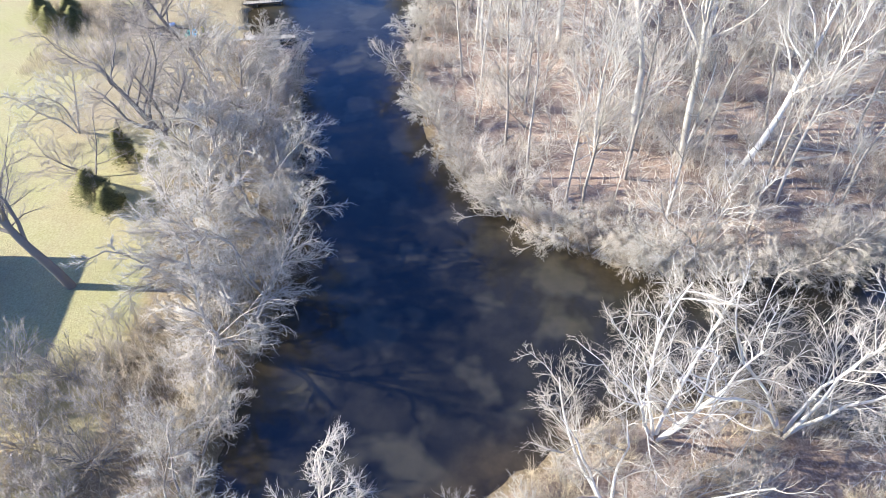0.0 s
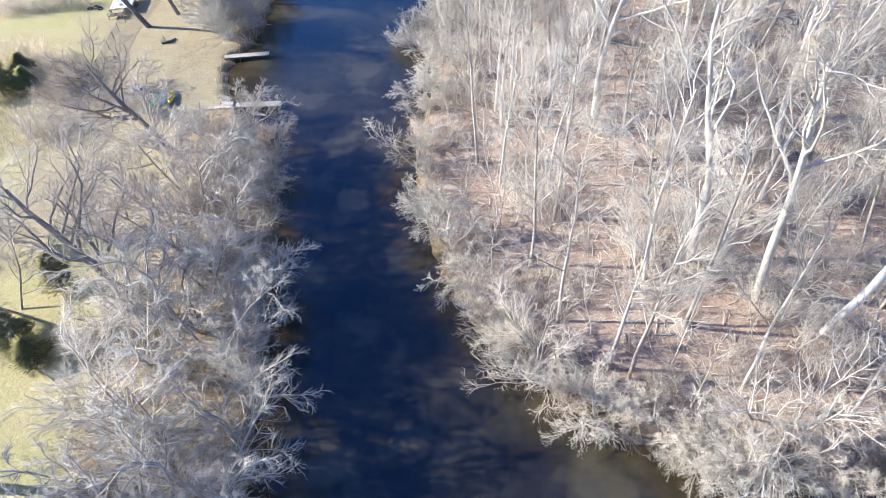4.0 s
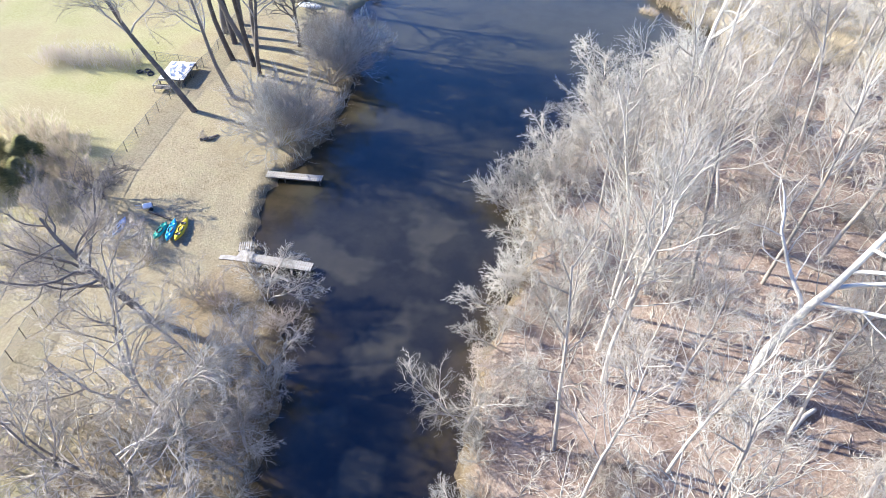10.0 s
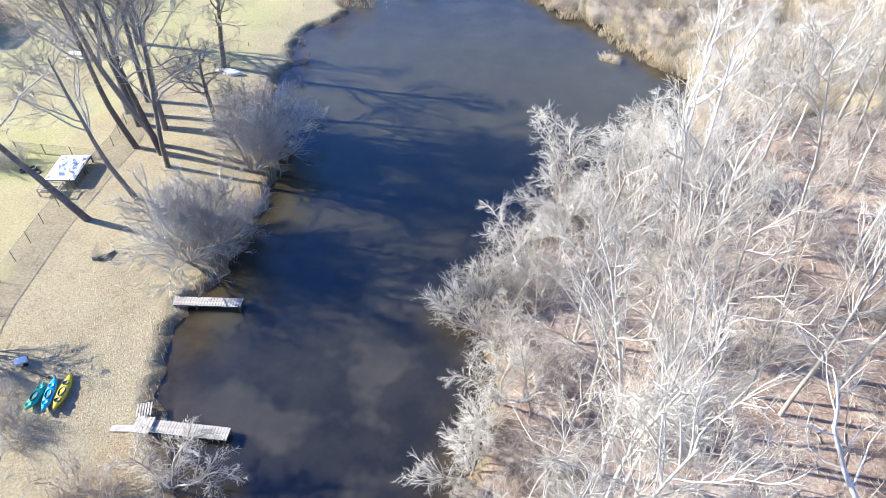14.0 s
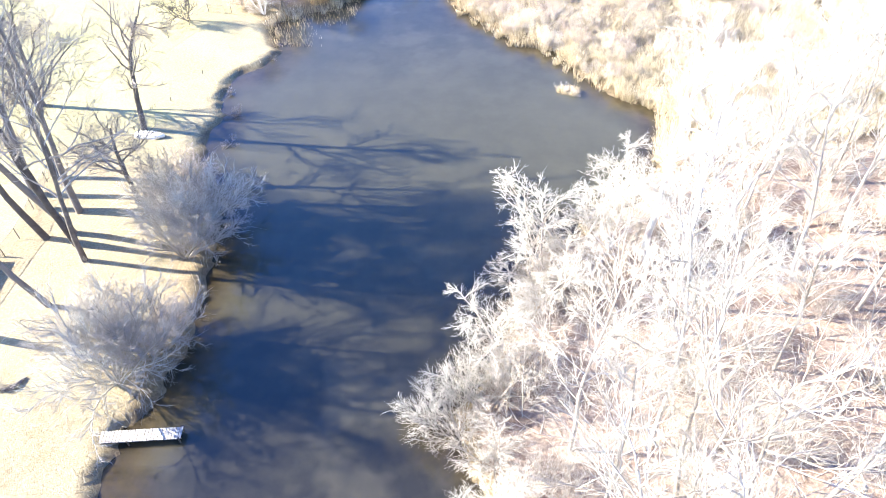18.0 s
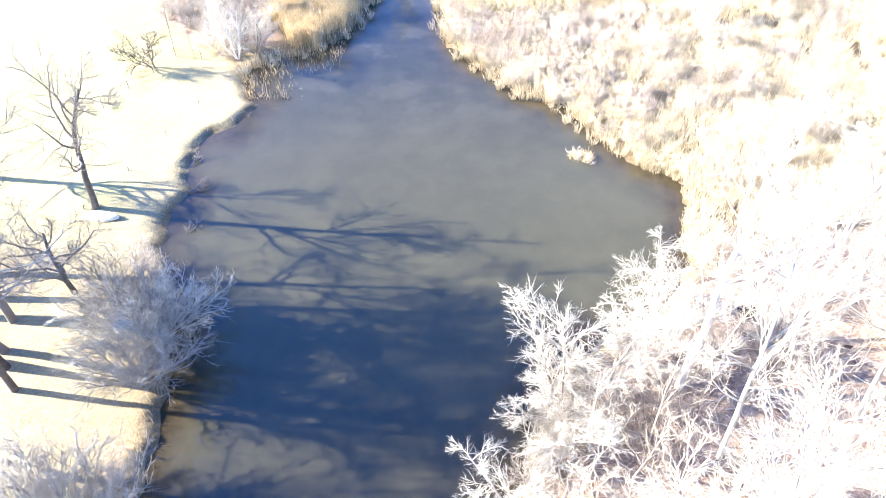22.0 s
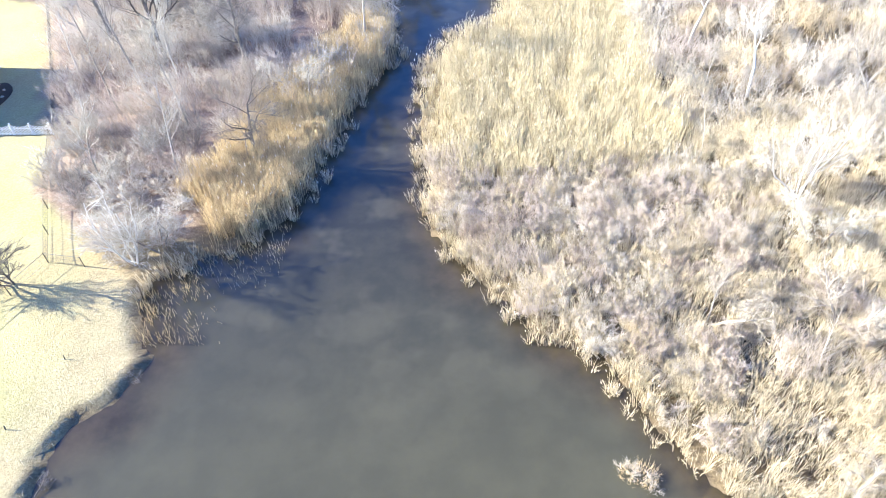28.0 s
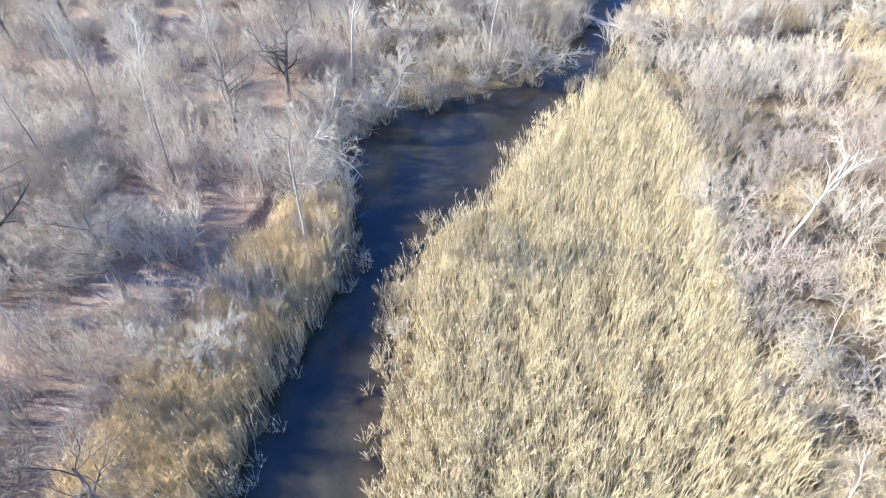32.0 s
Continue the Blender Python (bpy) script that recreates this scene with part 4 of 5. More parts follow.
reed_bed("bank_grass", "dry tan grass along the bank and lawn edge", stalks("bank_grass", 4, sown(4, 60000, (-50, -14, -6, 140), bank_grass, 0.05), 0.8, SEDGE, 1, 0.022, 0.4)[0])
reed_bed("flooded_reeds", "thin broken reed stems standing in shallow water", stalks("flooded_reeds", 7, sown(7, 9000, (-25, -9, 131, 144), lambda x, y: smooth(-6.5, -1.0, shore_distance(x, y)) * (shore_distance(x, y) < 0.3) * (x < -12) * (0.12 + 0.3 * (waves(x, y, 3, 71) > 0)), -6.5), 1.1, BROWN_REED, 0, 0.018, 0.4)[0])

# ---- built things by the water ----
def dock(name, x, y, turn, long, wide, planks, label):
    """A plank dock on posts, reaching along +x from its land end."""
    top = thing(name, pose(x, y, 0, 0, 0, turn), label, "dock", "docks")
    step = long / planks
    shared = None
    for k in range(planks):
        at = pose(step * (k + 0.5), random.uniform(-0.015, 0.015), 0.52 + random.uniform(-0.006, 0.006), 0, 0, random.uniform(-0.7, 0.7))
        if shared is None:
            plank = part("plank", box((step - 0.03, wide, 0.04), bevel=0.006), WOOD, top)
            shared = plank.data
        else:
            plank = data_part("plank", shared, top)
        plank.matrix_basis = at
    for side in (-1, 1):
        part("beam", box((long, 0.06, 0.16), (long / 2, side * (wide / 2 - 0.08), 0.418), 0.008), DARK_WOOD, top)
        for s in (0.35, 0.97):
            part("post", rod((long * s, side * (wide / 2 - 0.02), -1.0), (long * s, side * (wide / 2 - 0.02), 0.56), 0.06, 8), DARK_WOOD, top)
    return top


dock("dock", -22.2, 65.15, -2.5, 5.4, 0.95, 26, "weathered grey plank dock reaching into the creek")
dock("dock", -24.9, 76.2, 2.0, 5.5, 0.9, 24, "old weathered plank dock with one patched end")
dock_step = thing("dock_landing", pose(-22.7, 65.0, floor_at(-22.7, 65.0), 0, 0, -2), "pale square plank landing at the head of the dock", "landing")
for k in range(5):
    part("board", box((0.24, 1.25, 0.05), (-0.5 + 0.25 * k, 0.1, 0.1), 0.006), WOOD, dock_step)
ramp_board = thing("walk_board", pose(-24.0, 64.75, floor_at(-24.0, 64.75), 0, 0, 4), "pale plank laid on the bank", "plank")
part("board", box((1.5, 0.5, 0.06), (0, 0, 0.06), 0.008), WOOD, ramp_board)
pallet = thing("pallet", pose(-23.1, 66.25, floor_at(-23.1, 66.25), 0, 0, 15), "grey wooden pallet lying on the grass", "pallet")
for k in range(6):
    part("slat", box((0.11, 1.1, 0.022), (-0.45 + 0.18 * k, 0, 0.14), 0.003), WOOD, pallet)
for k in (-1, 0, 1):
    part("bearer", box((1.1, 0.09, 0.1), (0, 0.48 * k, 0.07), 0.004), DARK_WOOD, pallet)


def rock(name, m, size, seed, label, group):
    rng = random.Random(seed)
    bm = bmesh.new()
    bmesh.ops.create_icosphere(bm, subdivisions=2, radius=1)
    for v in bm.verts:
        v.co *= 1 + 0.35 * noise.noise(v.co * 1.3 + Vector((seed * 3.1, 0, 0)))
        v.co.x, v.co.y, v.co.z = v.co.x * size[0], v.co.y * size[1], v.co.z * size[2]
    data = bpy.data.meshes.new(name)
    bm.to_mesh(data)
    bm.free()
    data.materials.append(STONE)
    ob = new(name, data)
    ob.matrix_world = m
    return tagged(ob, label, "stone", group)


for k in range(9):
    rock("stone", pose(-19.9 + 0.17 * k, 64.05 - 0.05 * k + random.uniform(-0.12, 0.12), 0.0, 0, 0, 40 * k), (random.uniform(0.1, 0.2), random.uniform(0.1, 0.16), 0.1), k, "pale stone breaking the water by the dock", "stones by the dock")


def paint_material(name, colour, rough=0.35):
    return plain_material(name, tuple(c * 0.85 for c in colour), colour, rough, 2.5, bump=0.03)


BLACK = plain_material("black_plastic", (0.015, 0.015, 0.016), (0.035, 0.035, 0.035), 0.5)


def loft(sections):
    """Rings of places joined into one closed skin."""
    bm = bmesh.new()
    rings = [[bm.verts.new(p) for p in ring] for ring in sections]
    for a, b in zip(rings, rings[1:]):
        for k in range(len(a)):
            q = (k + 1) % len(a)
            bm.faces.new((a[k], a[q], b[q], b[k]))
    bm.faces.new(rings[0][::-1])
    bm.faces.new(rings[-1])
    bmesh.ops.recalc_face_normals(bm, faces=bm.faces)
    for f in bm.faces:
        f.smooth = True
    return bm


def kayak(x, y, turn, long, wide, colour, label, patches=False):
    top = thing("kayak", pose(x, y, floor_at(x, y) + 0.02, 0, 4, turn), label, "kayak", "kayaks on the grass")
    skin = paint_material("kayak_" + colour[0], colour[1])
    rings = []
    for k in range(15):
        s = -1 + 2 * k / 14
        w = wide / 2 * max(1 - abs(s) ** 2.6, 0.04)
        up = 0.14 * abs(s) ** 3
        ring = []
        for j in range(12):
            a = 6.2832 * j / 12
            c, h = math.cos(a), math.sin(a)
            ring.append((s * long / 2, w * c, 0.17 + up * 0.6 + (0.14 + 0.05 * (1 - abs(s)) if h > 0 else 0.17 + 0.0) * h * (1 - 0.35 * abs(s) ** 4)))
        rings.append(ring)
    part("hull", loft(rings), skin, top)
    for at, size in ((-0.12, 0.42), (0.62, 0.2), (-0.85, 0.2)):
        rings = [[(at + size * math.cos(a) * r, wide * 0.3 * math.sin(a) * r, h) for a in [6.2832 * j / 16 for j in range(16)]] for r, h in ((1.0, 0.3), (1.0, 0.375), (0.86, 0.385), (0.8, 0.345))]
        part("cockpit" if size > 0.3 else "hatch", loft(rings), BLACK if patches or size > 0.3 else skin, top)
    part("grab_handle", rod((long / 2 - 0.28, -0.06, 0.42), (long / 2 - 0.28, 0.06, 0.42), 0.015), BLACK, top)
    part("grab_handle", rod((0.28 - long / 2, -0.06, 0.42), (0.28 - long / 2, 0.06, 0.42), 0.015), BLACK, top)
    return top


kayak(-30.8, 66.5, 90, 2.3, 0.75, ("green", (0.02, 0.42, 0.3)), "short sea-green kayak lying on the grass")
kayak(-29.95, 66.75, 103, 3.05, 0.72, ("blue", (0.01, 0.36, 0.62)), "bright blue kayak lying on the grass")
kayak(-29.15, 67.05, 97, 3.2, 0.76, ("yellow", (0.68, 0.5, 0.02)), "yellow kayak with black hatches on the grass", True)
kayak(-34.5, 66.3, 97, 2.7, 0.75, ("faded_blue", (0.22, 0.34, 0.6)), "faded pale blue kayak under the shrubs")
rack = thing("timber", pose(-31.9, 68.5, floor_at(-31.9, 68.5), 0, 0, -16), "dark timber lying on the grass behind the kayaks", "timber")
part("beam", box((2.4, 0.16, 0.16), (0, 0, 0.1), 0.012), DARK_WOOD, rack)
barrow = thing("garden_cart", pose(-33.3, 69.2, floor_at(-33.3, 69.2), 0, 0, 30), "white plastic garden cart tipped on its side", "cart")
part("tray", box((0.8, 0.5, 0.35), (0, 0, 0.35), 0.06, Matrix.Rotation(0.5, 4, "X")), WHITE_PAINT, barrow)
for side in (-1, 1):
    part("wheel", rod((0.25, 0.3 * side, 0.18), (0.25, 0.36 * side, 0.18), 0.18, 14), BLACK, barrow)
    part("shaft", rod((-0.35, 0.2 * side, 0.4), (-1.0, 0.2 * side, 0.55), 0.02), WHITE_PAINT, barrow)


def wire_fence(points, height, label, step=2.2, wires=6):
    """Thin posts with wires and netting between the corners."""
    top = thing("wire_fence", Matrix(), label, "fence", "wire fences")
    post = None
    for (ax, ay), (bx, by) in zip(points, points[1:]):
        n = max(1, round(math.hypot(bx - ax, by - ay) / step))
        for k in range(n):
            p = [(ax + (bx - ax) * s, ay + (by - ay) * s) for s in (k / n, (k + 1) / n)]
            z = [floor_at(*q) for q in p]
            if post is None:
                first = part("post", rod((0, 0, -0.2), (0, 0, height + 0.08), 0.04, 6), DARK_WOOD, top)
                post = first.data
                first.location = (*p[0], z[0])
            else:
                data_part("post", post, top).location = (*p[0], z[0])
            net = Wood()
            a, b = Vector((*p[0], z[0])), Vector((*p[1], z[1]))
            for w in range(wires):
                lift = Vector((0, 0, height * (w + 0.4) / (wires - 0.6)))
                net.tube([a + lift, b + lift], [0.026 if w == wires - 1 else 0.011] * 2, 3)
            for w in range(1, 15):
                q = a.lerp(b, w / 15)
                net.tube([q + Vector((0, 0, 0.05)), q + Vector((0, 0, height))], [0.01] * 2, 3)
            tagged(data_part("wire_netting", net.mesh("wire_netting", STEEL), top), kind="stuff")
    q = points[-1]
    data_part("post", post, top).location = (*q, floor_at(*q))
    return top


wire_fence([(-34.0, 43.0), (-34.8, 50.0), (-35.6, 56.0), (-37.4, 63.0), (-39.4, 74.5), (-39.6, 84.0), (-38.9, 93.8)], 1.2, "sagging wire netting fence along the lawn")
wire_fence([(-38.9, 93.8), (-38.6, 96.0), (-39.0, 100.0), (-39.5, 106.0)], 1.2, "wire netting fence by the storage platform")
wire_fence([(-48.0, 94.6), (-38.9, 93.8)], 1.1, "low wire fence behind the storage platform", 3.0)
wire_fence([(-38.4, 158.8), (-36.0, 151.0), (-32.0, 140.2), (-37.2, 129.4)], 1.1, "thin wire fence with a bent corner on the lawn", 4.2, 3)
wire_fence([(-32.0, 140.2), (-28.8, 139.6)], 1.1, "short end of the thin wire fence at the bank", 3.0, 3)
wire_fence([(-38.6, 160.5), (-44.5, 176.0), (-50.5, 191.0)], 1.1, "wire fence between lawn and wood", 3.5, 4)

# storage platform under the leaning tree
store = thing("storage_platform", pose(-40.7, 91.2, floor_at(-40.7, 91.2), 0, 0, 4), "low wooden platform heaped with a crumpled white tarpaulin", "platform")
part("deck", box((3.0, 4.0, 0.12), (0, 0, 0.75), 0.015), DARK_WOOD, store)
for x in (-1.4, 1.4):
    for y in (-1.9, 0, 1.9):
        part("post", box((0.12, 0.12, 0.75), (x, y, 0.36), 0.01), DARK_WOOD, store)
tarp = bmesh.new()
bmesh.ops.create_grid(tarp, x_segments=28, y_segments=36, size=1)
for v in tarp.verts:
    v.co.x, v.co.y = v.co.x * 1.45, v.co.y * 1.95
    edge = max(abs(v.co.x) / 1.45, abs(v.co.y) / 1.95)
    v.co.z = 0.84 + 0.22 * (noise.noise(v.co * 1.6) + 0.5 * noise.noise(v.co * 4.1) + 0.6) * (1 - edge ** 4)
    v.co.y += 0.1 * noise.noise(v.co * 2)
part("tarpaulin", tarp, WHITE_PAINT, store)
bench = thing("bench_frame", pose(-41.0, 88.3, floor_at(-41.0, 88.3), 0, 0, 2), "open pale wooden bench frame beside the platform", "bench")
for x in (-0.95, 0.95):
    for y in (-0.55, 0.55):
        part("leg", box((0.09, 0.09, 0.85), (x, y, 0.42), 0.008), WOOD, bench)
    part("rail", box((0.08, 1.2, 0.08), (x, 0, 0.86), 0.006), WOOD, bench)
for y in (-0.55, 0.55):
    part("rail", box((1.98, 0.08, 0.08), (0, y, 0.87), 0.006), WOOD, bench)
part("seat", box((1.8, 1.0, 0.05), (0, 0, 0.42), 0.006), DARK_WOOD, bench)
for k, (x, y) in enumerate(((-45.6, 91.4), (-44.8, 91.7), (-44.2, 91.2))):
    tyre = thing("tyre", pose(x, y, floor_at(x, y), 12 * k, 0, 30 * k), "old black tyre lying beside the platform", "tyre", "old tyres")
    ring = bmesh.new()
    rings = [[((0.3 + 0.11 * math.cos(b)) * math.cos(a), (0.3 + 0.11 * math.cos(b)) * math.sin(a), 0.11 + 0.1 * math.sin(b)) for b in [0.785 * j for j in range(8)]] for a in [0.3142 * j for j in range(20)]]
    grid = [[ring.verts.new(p) for p in row] for row in rings]
    for i in range(20):
        for j in range(8):
            ring.faces.new((grid[i][j], grid[(i + 1) % 20][j], grid[(i + 1) % 20][(j + 1) % 8], grid[i][(j + 1) % 8]))
    part("casing", ring, BLACK, tyre)

# overturned boat and table on the lawn
boat = thing("rowing_boat", pose(-31.6, 111.4, floor_at(-31.6, 111.4), 0, 0, -8), "white rowing boat turned upside down on the grass", "boat")
rings = []
for k in range(13):
    s = -1 + 2 * k / 12
    w = 0.62 * (1 - max(s, 0) ** 2.4 * 0.93) * (1 - max(-s, 0) ** 4 * 0.25)
    rings.append([(s * 1.6, w * c, h * 0.45 * (1 - 0.25 * abs(s))) for c, h in ((-1, 0), (-0.95, 0.4), (-0.75, 0.8), (-0.3, 0.98), (0, 1.05), (0.3, 0.98), (0.75, 0.8), (0.95, 0.4), (1, 0), (0.5, 0.05), (-0.5, 0.05))])
part("hull", loft(rings), WHITE_PAINT, boat)
part("keel", box((2.6, 0.05, 0.06), (-0.1, 0, 0.47), 0.01), WOOD, boat)
part("gunwale", box((2.4, 0.05, 0.05), (-0.3, 0.62, 0.03), 0.01), WOOD, boat)
part("gunwale", box((2.4, 0.05, 0.05), (-0.3, -0.62, 0.03), 0.01), WOOD, boat)
table = thing("picnic_table", pose(-51.0, 113.6, floor_at(-51.0, 113.6), 0, 0, 3), "white picnic table with benches on the lawn", "table")
for k in range(5):
    part("board", box((2.2, 0.15, 0.04), (0, -0.34 + 0.17 * k, 0.75), 0.006), WHITE_PAINT, table)
for y in (-0.75, 0.75):
    part("bench", box((2.2, 0.28, 0.04), (0, y, 0.45), 0.006), WHITE_PAINT, table)
for x in (-0.8, 0.8):
    for y in (-1, 1):
        part("leg", rod((x, 0.7 * y, 0), (x, 0.25 * y, 0.74), 0.045), DARK_WOOD, table)
    part("brace", box((0.05, 1.6, 0.09), (x, 0, 0.42), 0.006), DARK_WOOD, table)


# ---- houses ----
def house(x, y, wide, deep, eave, ridge, label, openings, cover=WHITE_PAINT):
    """A gabled clapboard house; x, y: its south-east corner. openings: (side, along, low) of the windows."""
    top = thing("house", pose(x, y, floor_at(x, y)), label, "house")
    bm = bmesh.new()
    ring = [(0, 0), (-wide, 0), (-wide, deep), (0, deep)]
    low, high = [bm.verts.new((*p, -0.3)) for p in ring], [bm.verts.new((*p, eave)) for p in ring]
    peak = [bm.verts.new((-wide / 2, 0, ridge)), bm.verts.new((-wide / 2, deep, ridge))]
    for k in range(4):
        q = (k + 1) % 4
        bm.faces.new((low[k], low[q], high[q], high[k]))
    bm.faces.new((high[0], high[1], peak[0]))
    bm.faces.new((high[2], high[3], peak[1]))
    bmesh.ops.recalc_face_normals(bm, faces=bm.faces)
    wall = part("wall", bm, cover, top)
    board = None
    for k in range(int(eave / 0.22)):
        if board is None:
            made = part("clapboard", box((0.025, deep, 0.2), (0.012, deep / 2, 0), 0, Matrix.Rotation(0.05, 4, "Y")), cover, wall)
            board = made.data
        else:
            made = data_part("clapboard", board, wall)
        made.location = (0, 0, 0.2 + 0.22 * k)
    for s in (-1, 1):
        slope = math.atan2(ridge - eave, wide / 2)
        part("roof", box((wide / 2 / math.cos(slope) + 0.5, deep + 0.8, 0.14), (-wide / 2 + s * (wide / 4 + 0.15), deep / 2, (eave + ridge) / 2 + 0.02), 0.02, Matrix.Rotation(s * slope, 4, "Y")), ROOFING, top)
    for side, along, sill in openings:
        window = part("window", box((0.06, 1.0, 1.5) if side == "east" else (1.0, 0.06, 1.5), (0.04, along, sill + 0.75) if side == "east" else (-along, -0.04, sill + 0.75), 0.01), WHITE_PAINT, top)
        for lift in (0.4, 1.1):
            part("pane", box((0.02, 0.8, 0.58) if side == "east" else (0.8, 0.02, 0.58), (0.075, along, sill + lift) if side == "east" else (-along, -0.075, sill + lift), 0), GLASS, window)
    return top


house(-50.3, 162.6, 10.0, 12.0, 6.0, 8.6, "two-storey white clapboard house at the edge of the lawn", [("east", 2.0, 3.6), ("east", 4.6, 3.6), ("east", 2.0, 0.9), ("east", 8.0, 0.9), ("south", 3.0, 3.6), ("south", 6.5, 3.6)])
# House out of view, added to cast the sharp shadow on the lawn.
house(-43.0, 15.6, 9.0, 11.0, 5.2, 7.6, "unseen white clapboard house whose shadow falls on the lawn", [("east", 3.0, 1.0), ("east", 7.5, 1.0)])
house(-66.0, 117.0, 8.0, 6.5, 2.8, 4.2, "low dark wooden garden house on the lawn", [("east", 2.0, 0.9), ("east", 4.5, 0.9)], DARK_WOOD)
wing = thing("porch", pose(-50.6, 159.0, floor_at(-50.6, 159.0)), "white porch at the corner of the house", "porch")
part("wall", box((3.0, 3.2, 2.6), (-1.5, 1.9, 1.3), 0.02), WHITE_PAINT, wing)
part("roof", box((3.5, 3.7, 0.14), (-1.5, 1.9, 2.68), 0.02), WHITE_PAINT, wing)
bed = thing("flower_bed", pose(-48.3, 167.0, floor_at(-48.3, 167.0)), "dark mulched flower bed along the house wall", "flower bed")
rings = [[((1.75 + 0.25 * math.sin(3 * a)) * r * math.cos(a), 4.0 * r * math.sin(a), h) for a in [0.2618 * j for j in range(24)]] for r, h in ((1.0, -0.05), (0.97, 0.06), (0.6, 0.1), (0.05, 0.12))]
part("mulch", loft(rings), plain_material("bark_mulch", (0.02, 0.014, 0.01), (0.07, 0.045, 0.03), 0.95, 14.0, bump=0.8), bed)
for k in range(7):
    rock("stone", pose(-47.6 + 0.5 * math.sin(k * 2.1), 164.6 + 0.75 * k, floor_at(-47.6, 165) + 0.12, 0, 0, 50 * k), (0.2, 0.16, 0.13), 20 + k, "pale stone edging the flower bed", "stones of the flower bed")
for k in range(5):
    plant(BUSHES[k % 3], -48.9 + 0.5 * (k % 2), 163.8 + 1.5 * k, 70 * k, 0.32, label="small bare garden shrub by the house wall")

# picket fence, in scalloped panels between capped posts
picket_fence = thing("picket_fence", pose(-51.0, 160.4, 0.75, 0, 0, -3.6), "white picket fence with scalloped panels across the lawn", "fence")
PICKET = box((0.085, 0.022, 1.0), (0, 0, 0.5), 0.004)
picket_data = bpy.data.meshes.new("picket")
PICKET.to_mesh(picket_data)
PICKET.free()
picket_data.materials.append(WHITE_PAINT)
for k in range(7):
    post = part("post", box((0.13, 0.13, 1.5), (2.08 * k, 0, 0.72), 0.01), WHITE_PAINT, picket_fence)
    part("cap", box((0.19, 0.19, 0.08), (2.08 * k, 0, 1.51), 0.03), WHITE_PAINT, post)
    if k == 6:
        break
    for lift in (0.25, 0.85):
        part("rail", box((1.94, 0.04, 0.09), (2.08 * k + 1.04, 0.035, lift), 0.004), WHITE_PAINT, picket_fence)
    for j in range(13):
        s = (j + 0.5) / 13
        one = data_part("picket", picket_data, picket_fence)
        one.location, one.scale = (2.08 * k + 0.07 + 1.94 * s, -0.012, 0.08), (1, 1, 1.05 + 0.9 * (s - 0.5) ** 2)

for k, (x, y) in enumerate(((-27.1, 129.9), (-29.2, 124.2), (-31.3, 118.2), (-33.6, 112.5))):
    peg = thing("garden_stake", pose(x, y, floor_at(x, y), 0, 12, 20 * k), "short dark stake in the lawn", "stake", "stakes in the lawn")
    part("shaft", rod((0, 0, -0.2), (0, 0, 0.45), 0.045, 7, taper=0.8), DARK_WOOD, peg)


# ---- fallen wood ----
def fallen(x, y, turn, size, rise, kind, label):
    m = pose(x, y, floor_at(x, y) + 0.25) @ pose(0, 0, 0, 0, 0, turn) @ pose(0, 0, 0, 0, 90 - rise, 0) @ Matrix.Diagonal((size, size, size, 1))
    top = thing("fallen_tree", m, label, "fallen tree")
    for name, data in kind["meshes"]:
        data_part(name, data, top)
    return top


fallen(-7.6, 188.6, -52, 0.62, 10, GIANTS[0], "bare fallen tree lying in the creek")
fallen(30.5, 205.5, 110, 0.6, 4, BANKTREES[0], "bare fallen tree by the upper creek")
log = thing("log", pose(23.6, 213.2, 0.55, 0, 0, -41), "long pale log lying across the creek", "log")
trunk = Wood()
trunk.tube([Vector((k, 0.12 * math.sin(k * 1.3), 0.1 * math.sin(k))) for k in range(-2, 11)], [0.3 - 0.014 * k for k in range(13)], 9)
data_part("trunk", trunk.mesh("trunk", PALE_BARK), log)
for k in range(16):
    x, y = rng.uniform(2, 45), rng.uniform(22, 98)
    if shore_distance(np.array([x]), np.array([y]))[0] < 2:
        continue
    log = thing("log", pose(x, y, floor_at(x, y) + 0.1, 0, rng.uniform(-2, 2), rng.uniform(-50, 60)), "pale fallen log in the leaf litter", "log", "logs in the wood")
    trunk = Wood()
    n = rng.randint(4, 9)
    trunk.tube([Vector((k, 0.2 * math.sin(k * 0.9 + x), 0.05 * math.sin(k))) for k in range(n)], [0.2 - 0.014 * k for k in range(n)], 7)
    data_part("trunk", trunk.mesh("trunk", rng.choice((PALE_BARK, BARK))), log)


def sticks(seed, count):
    rng = random.Random(seed)
    wood = Wood()
    px, py = np.array([rng.uniform(-5, 60) for _ in range(count)]), np.array([rng.uniform(12, 112) for _ in range(count)])
    z, keep = ground_height(px, py), (shore_distance(px, py) > 0.5) & (right_wood(px, py) > 0.4)
    for x, y, h, k in zip(px, py, z, keep):
        if k:
            a, s, r = rng.uniform(0, 6.28), rng.uniform(0.3, 2.2), rng.uniform(0.012, 0.045)
            p = Vector((x, y, h + r))
            wood.tube([p, p + Vector((math.cos(a) * s * 0.5, math.sin(a) * s * 0.5, rng.uniform(0, 0.15))), p + Vector((math.cos(a + 0.2) * s, math.sin(a + 0.2) * s, rng.uniform(0, 0.12)))], [r, r * 0.8, 0], 3)
    return wood.mesh("deadwood", PALE_TWIG)


tagged(new("deadwood", sticks(8, 9000)), "grey fallen sticks strewn over leaf litter", "sticks", kind="stuff")

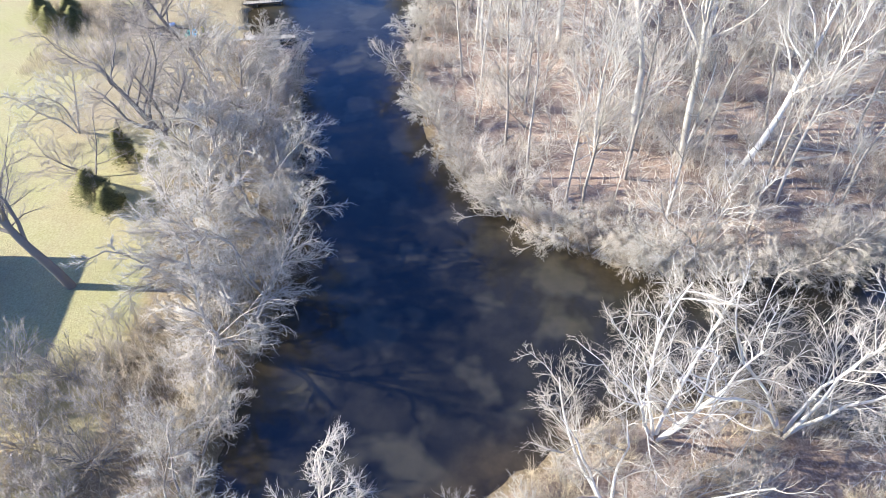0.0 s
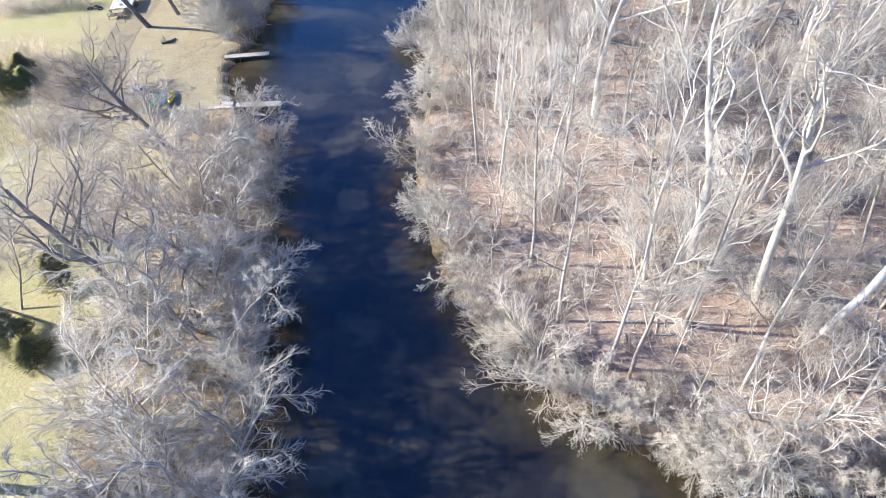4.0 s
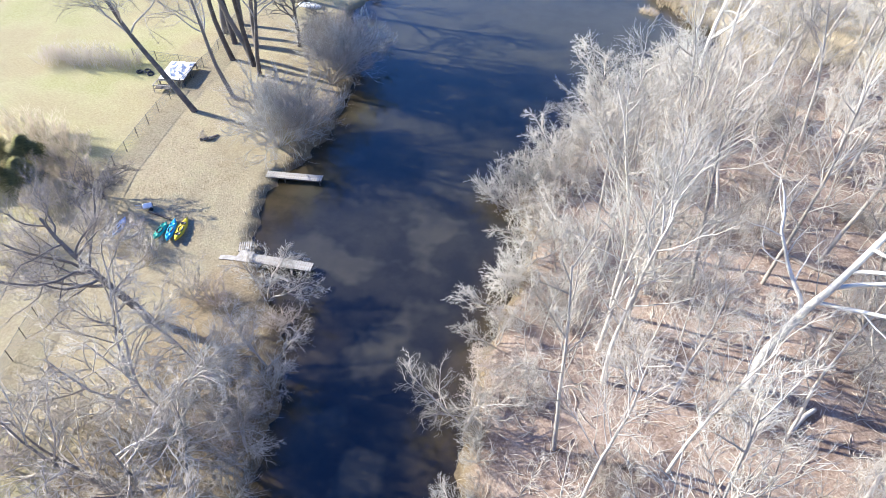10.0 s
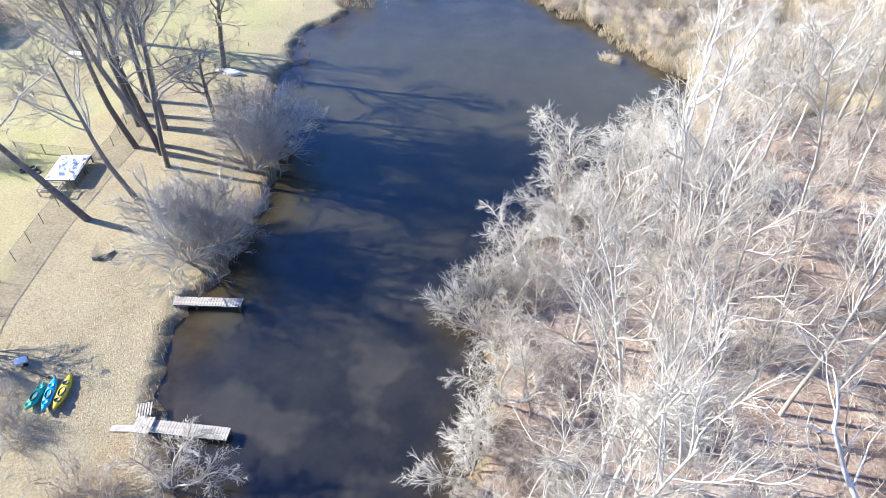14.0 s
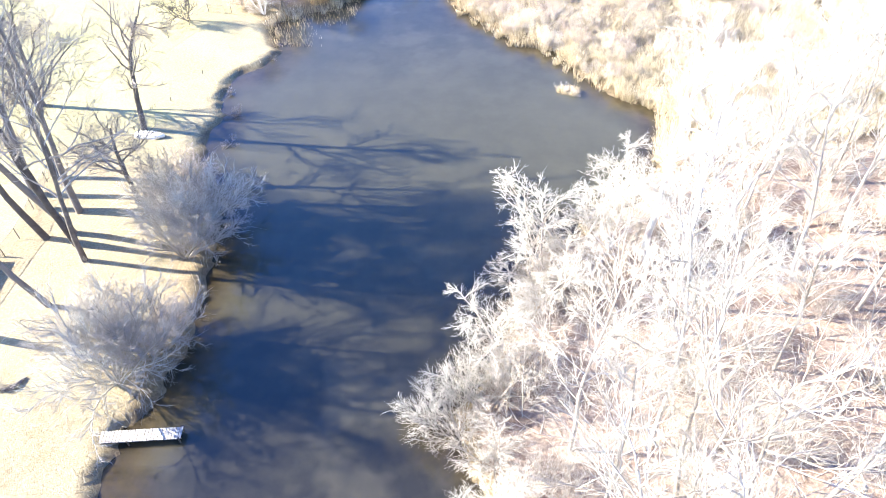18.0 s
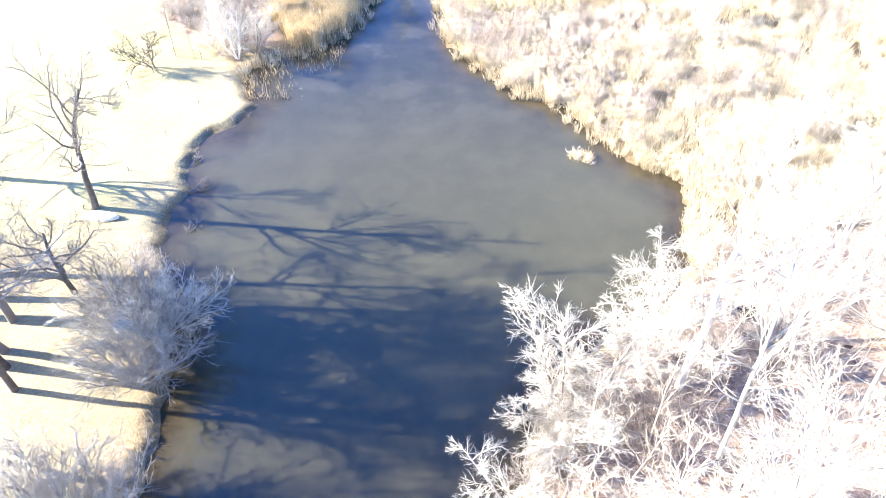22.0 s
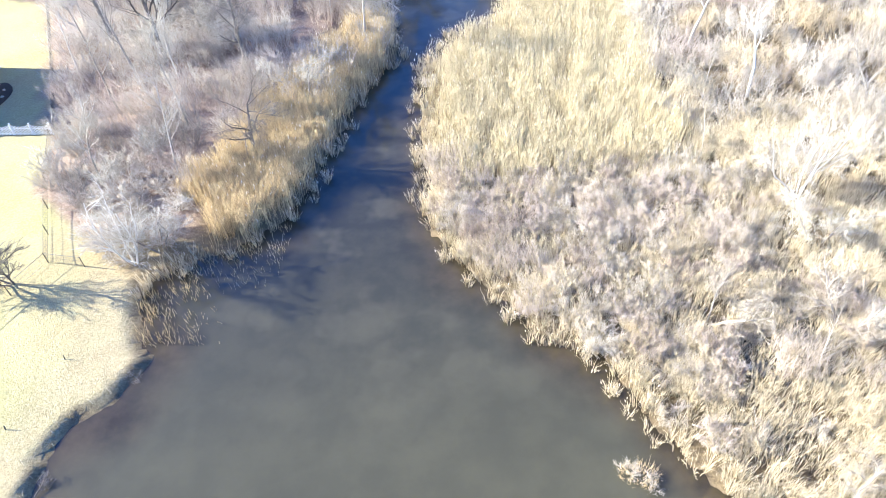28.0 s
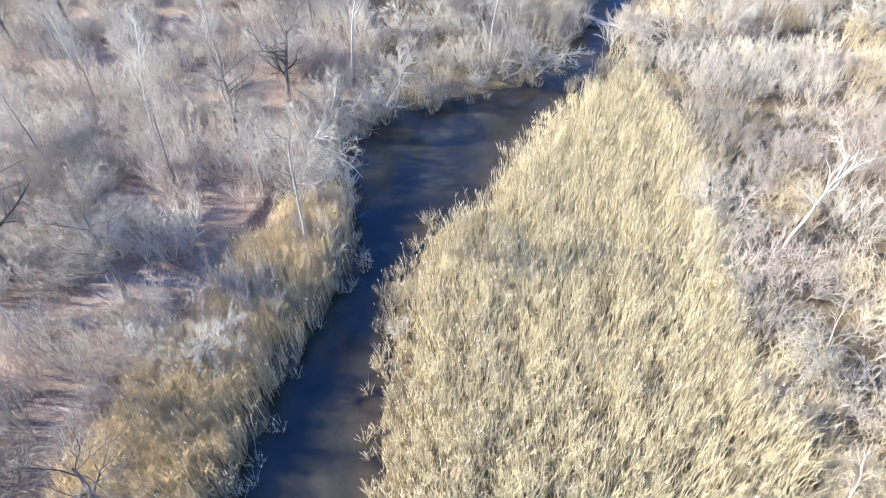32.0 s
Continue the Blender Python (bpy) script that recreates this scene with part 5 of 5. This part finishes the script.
fallen(-33.4, 80.0, 20, 0.3, 6, BUSHES[0], "small heap of broken branches on the grass")
for k in range(3):
    log = thing("log", pose(-32.6 + 0.3 * k, 80.1 + 0.22 * k, floor_at(-32.6, 80.1) + 0.12, 0, 3 * k, 15 + 25 * k), "short dark log lying on the grass", "log", "logs on the grass")
    trunk = Wood()
    trunk.tube([Vector((-0.6, 0, 0)), Vector((0, 0.04, 0.02)), Vector((0.6, 0, 0))], [0.13, 0.12, 0.1], 9)
    data_part("trunk", trunk.mesh("trunk", DARK_BARK), log)
for x, y, turn, size in ((-24.9, 115.3, 20, 0.14), (-22.2, 113.6, 100, 0.1), (-21.8, 116.4, 200, 0.08), (-25.6, 119.4, 60, 0.1), (-20.6, 127.4, 130, 0.12), (-24.6, 108.6, 40, 0.2), (-22.0, 104.0, 330, 0.22)):
    fallen(x, y, turn, size, 12, OAKS[0], "dark broken branch lying at the water's edge")
islet_rng = np.random.default_rng(77)
islet_r, islet_a = np.sqrt(islet_rng.random(240)), islet_rng.uniform(0, 6.2832, 240)
reed_bed("reed_islet", "low islet of dry reeds standing off the marsh", stalks("reed_islet", 11, (13.1 + 1.2 * islet_r * np.cos(islet_a), 118.4 + 0.8 * islet_r * np.sin(islet_a), islet_a), 0.8, BROWN_REED, 1, 0.018, 0.5)[0])
for x, y, turn in ((12.6, 118.6, 0), (13.7, 118.0, 140)):
    plant(MARSHES[0], x, y, turn, 0.5, label="pale bare shrub on the reed islet")

# ---- evergreens ----
def cedar(x, y, tall, wide, seed, label):
    rng = np.random.default_rng(seed)
    top = thing("cedar", pose(x, y, floor_at(x, y)), label, "tree", "evergreens")
    stem = Wood()
    stem.tube([Vector((0, 0, -0.2)), Vector((0.05, 0, tall * 0.5)), Vector((0, 0.05, tall * 0.95))], [0.12, 0.07, 0], 6)
    data_part("trunk", stem.mesh("trunk", DARK_BARK), top)
    n = 6000
    s = rng.random(n) ** 0.75
    a = rng.uniform(0, 6.2832, n)
    r = wide * (1 - s) ** 0.8 * rng.uniform(0.35, 1.0, n) * (1 + 0.3 * np.sin(a * 3 + s * 9 + seed))
    root = np.stack([r * np.cos(a), r * np.sin(a), 0.25 + s * (tall - 0.3) + rng.normal(0, 0.08, n)], 1)
    out = np.stack([np.cos(a) + rng.normal(0, 0.5, n), np.sin(a) + rng.normal(0, 0.5, n), rng.uniform(-0.1, 0.9, n)], 1) * rng.uniform(0.14, 0.4, n)[:, None]
    side = np.cross(out, rng.normal(0, 1, (n, 3)))
    side = side / np.linalg.norm(side, axis=1)[:, None] * 0.032
    lift = np.cross(out, side)
    lift = lift / np.linalg.norm(lift, axis=1)[:, None] * 0.028
    verts = np.concatenate([root - side, root + side, root + lift, root + out])
    i = np.arange(n)
    tris = np.concatenate([np.stack([i, i + n, i + 3 * n], 1), np.stack([i + n, i + 2 * n, i + 3 * n], 1), np.stack([i + 2 * n, i, i + 3 * n], 1)])
    data_part("crown", array_mesh("crown", verts, tris, NEEDLES), top)


for x, y, tall, wide, seed in ((-31.6, 38.6, 4.0, 1.3, 1), (-33.2, 33.0, 3.4, 1.9, 2), (-31.2, 31.2, 2.6, 1.4, 3)):
    cedar(x, y, tall, wide, seed, "bushy dark green cedar at the edge of the lawn")
for x, y, tall, wide, seed in ((-48.6, 69.6, 3.6, 2.4, 4), (-45.9, 70.4, 3.0, 1.9, 5), (-50.8, 72.6, 3.8, 2.4, 6), (-47.4, 73.4, 3.2, 2.0, 7)):
    cedar(x, y, tall, wide, seed, "broad dark evergreen shrub wound with dry vines")
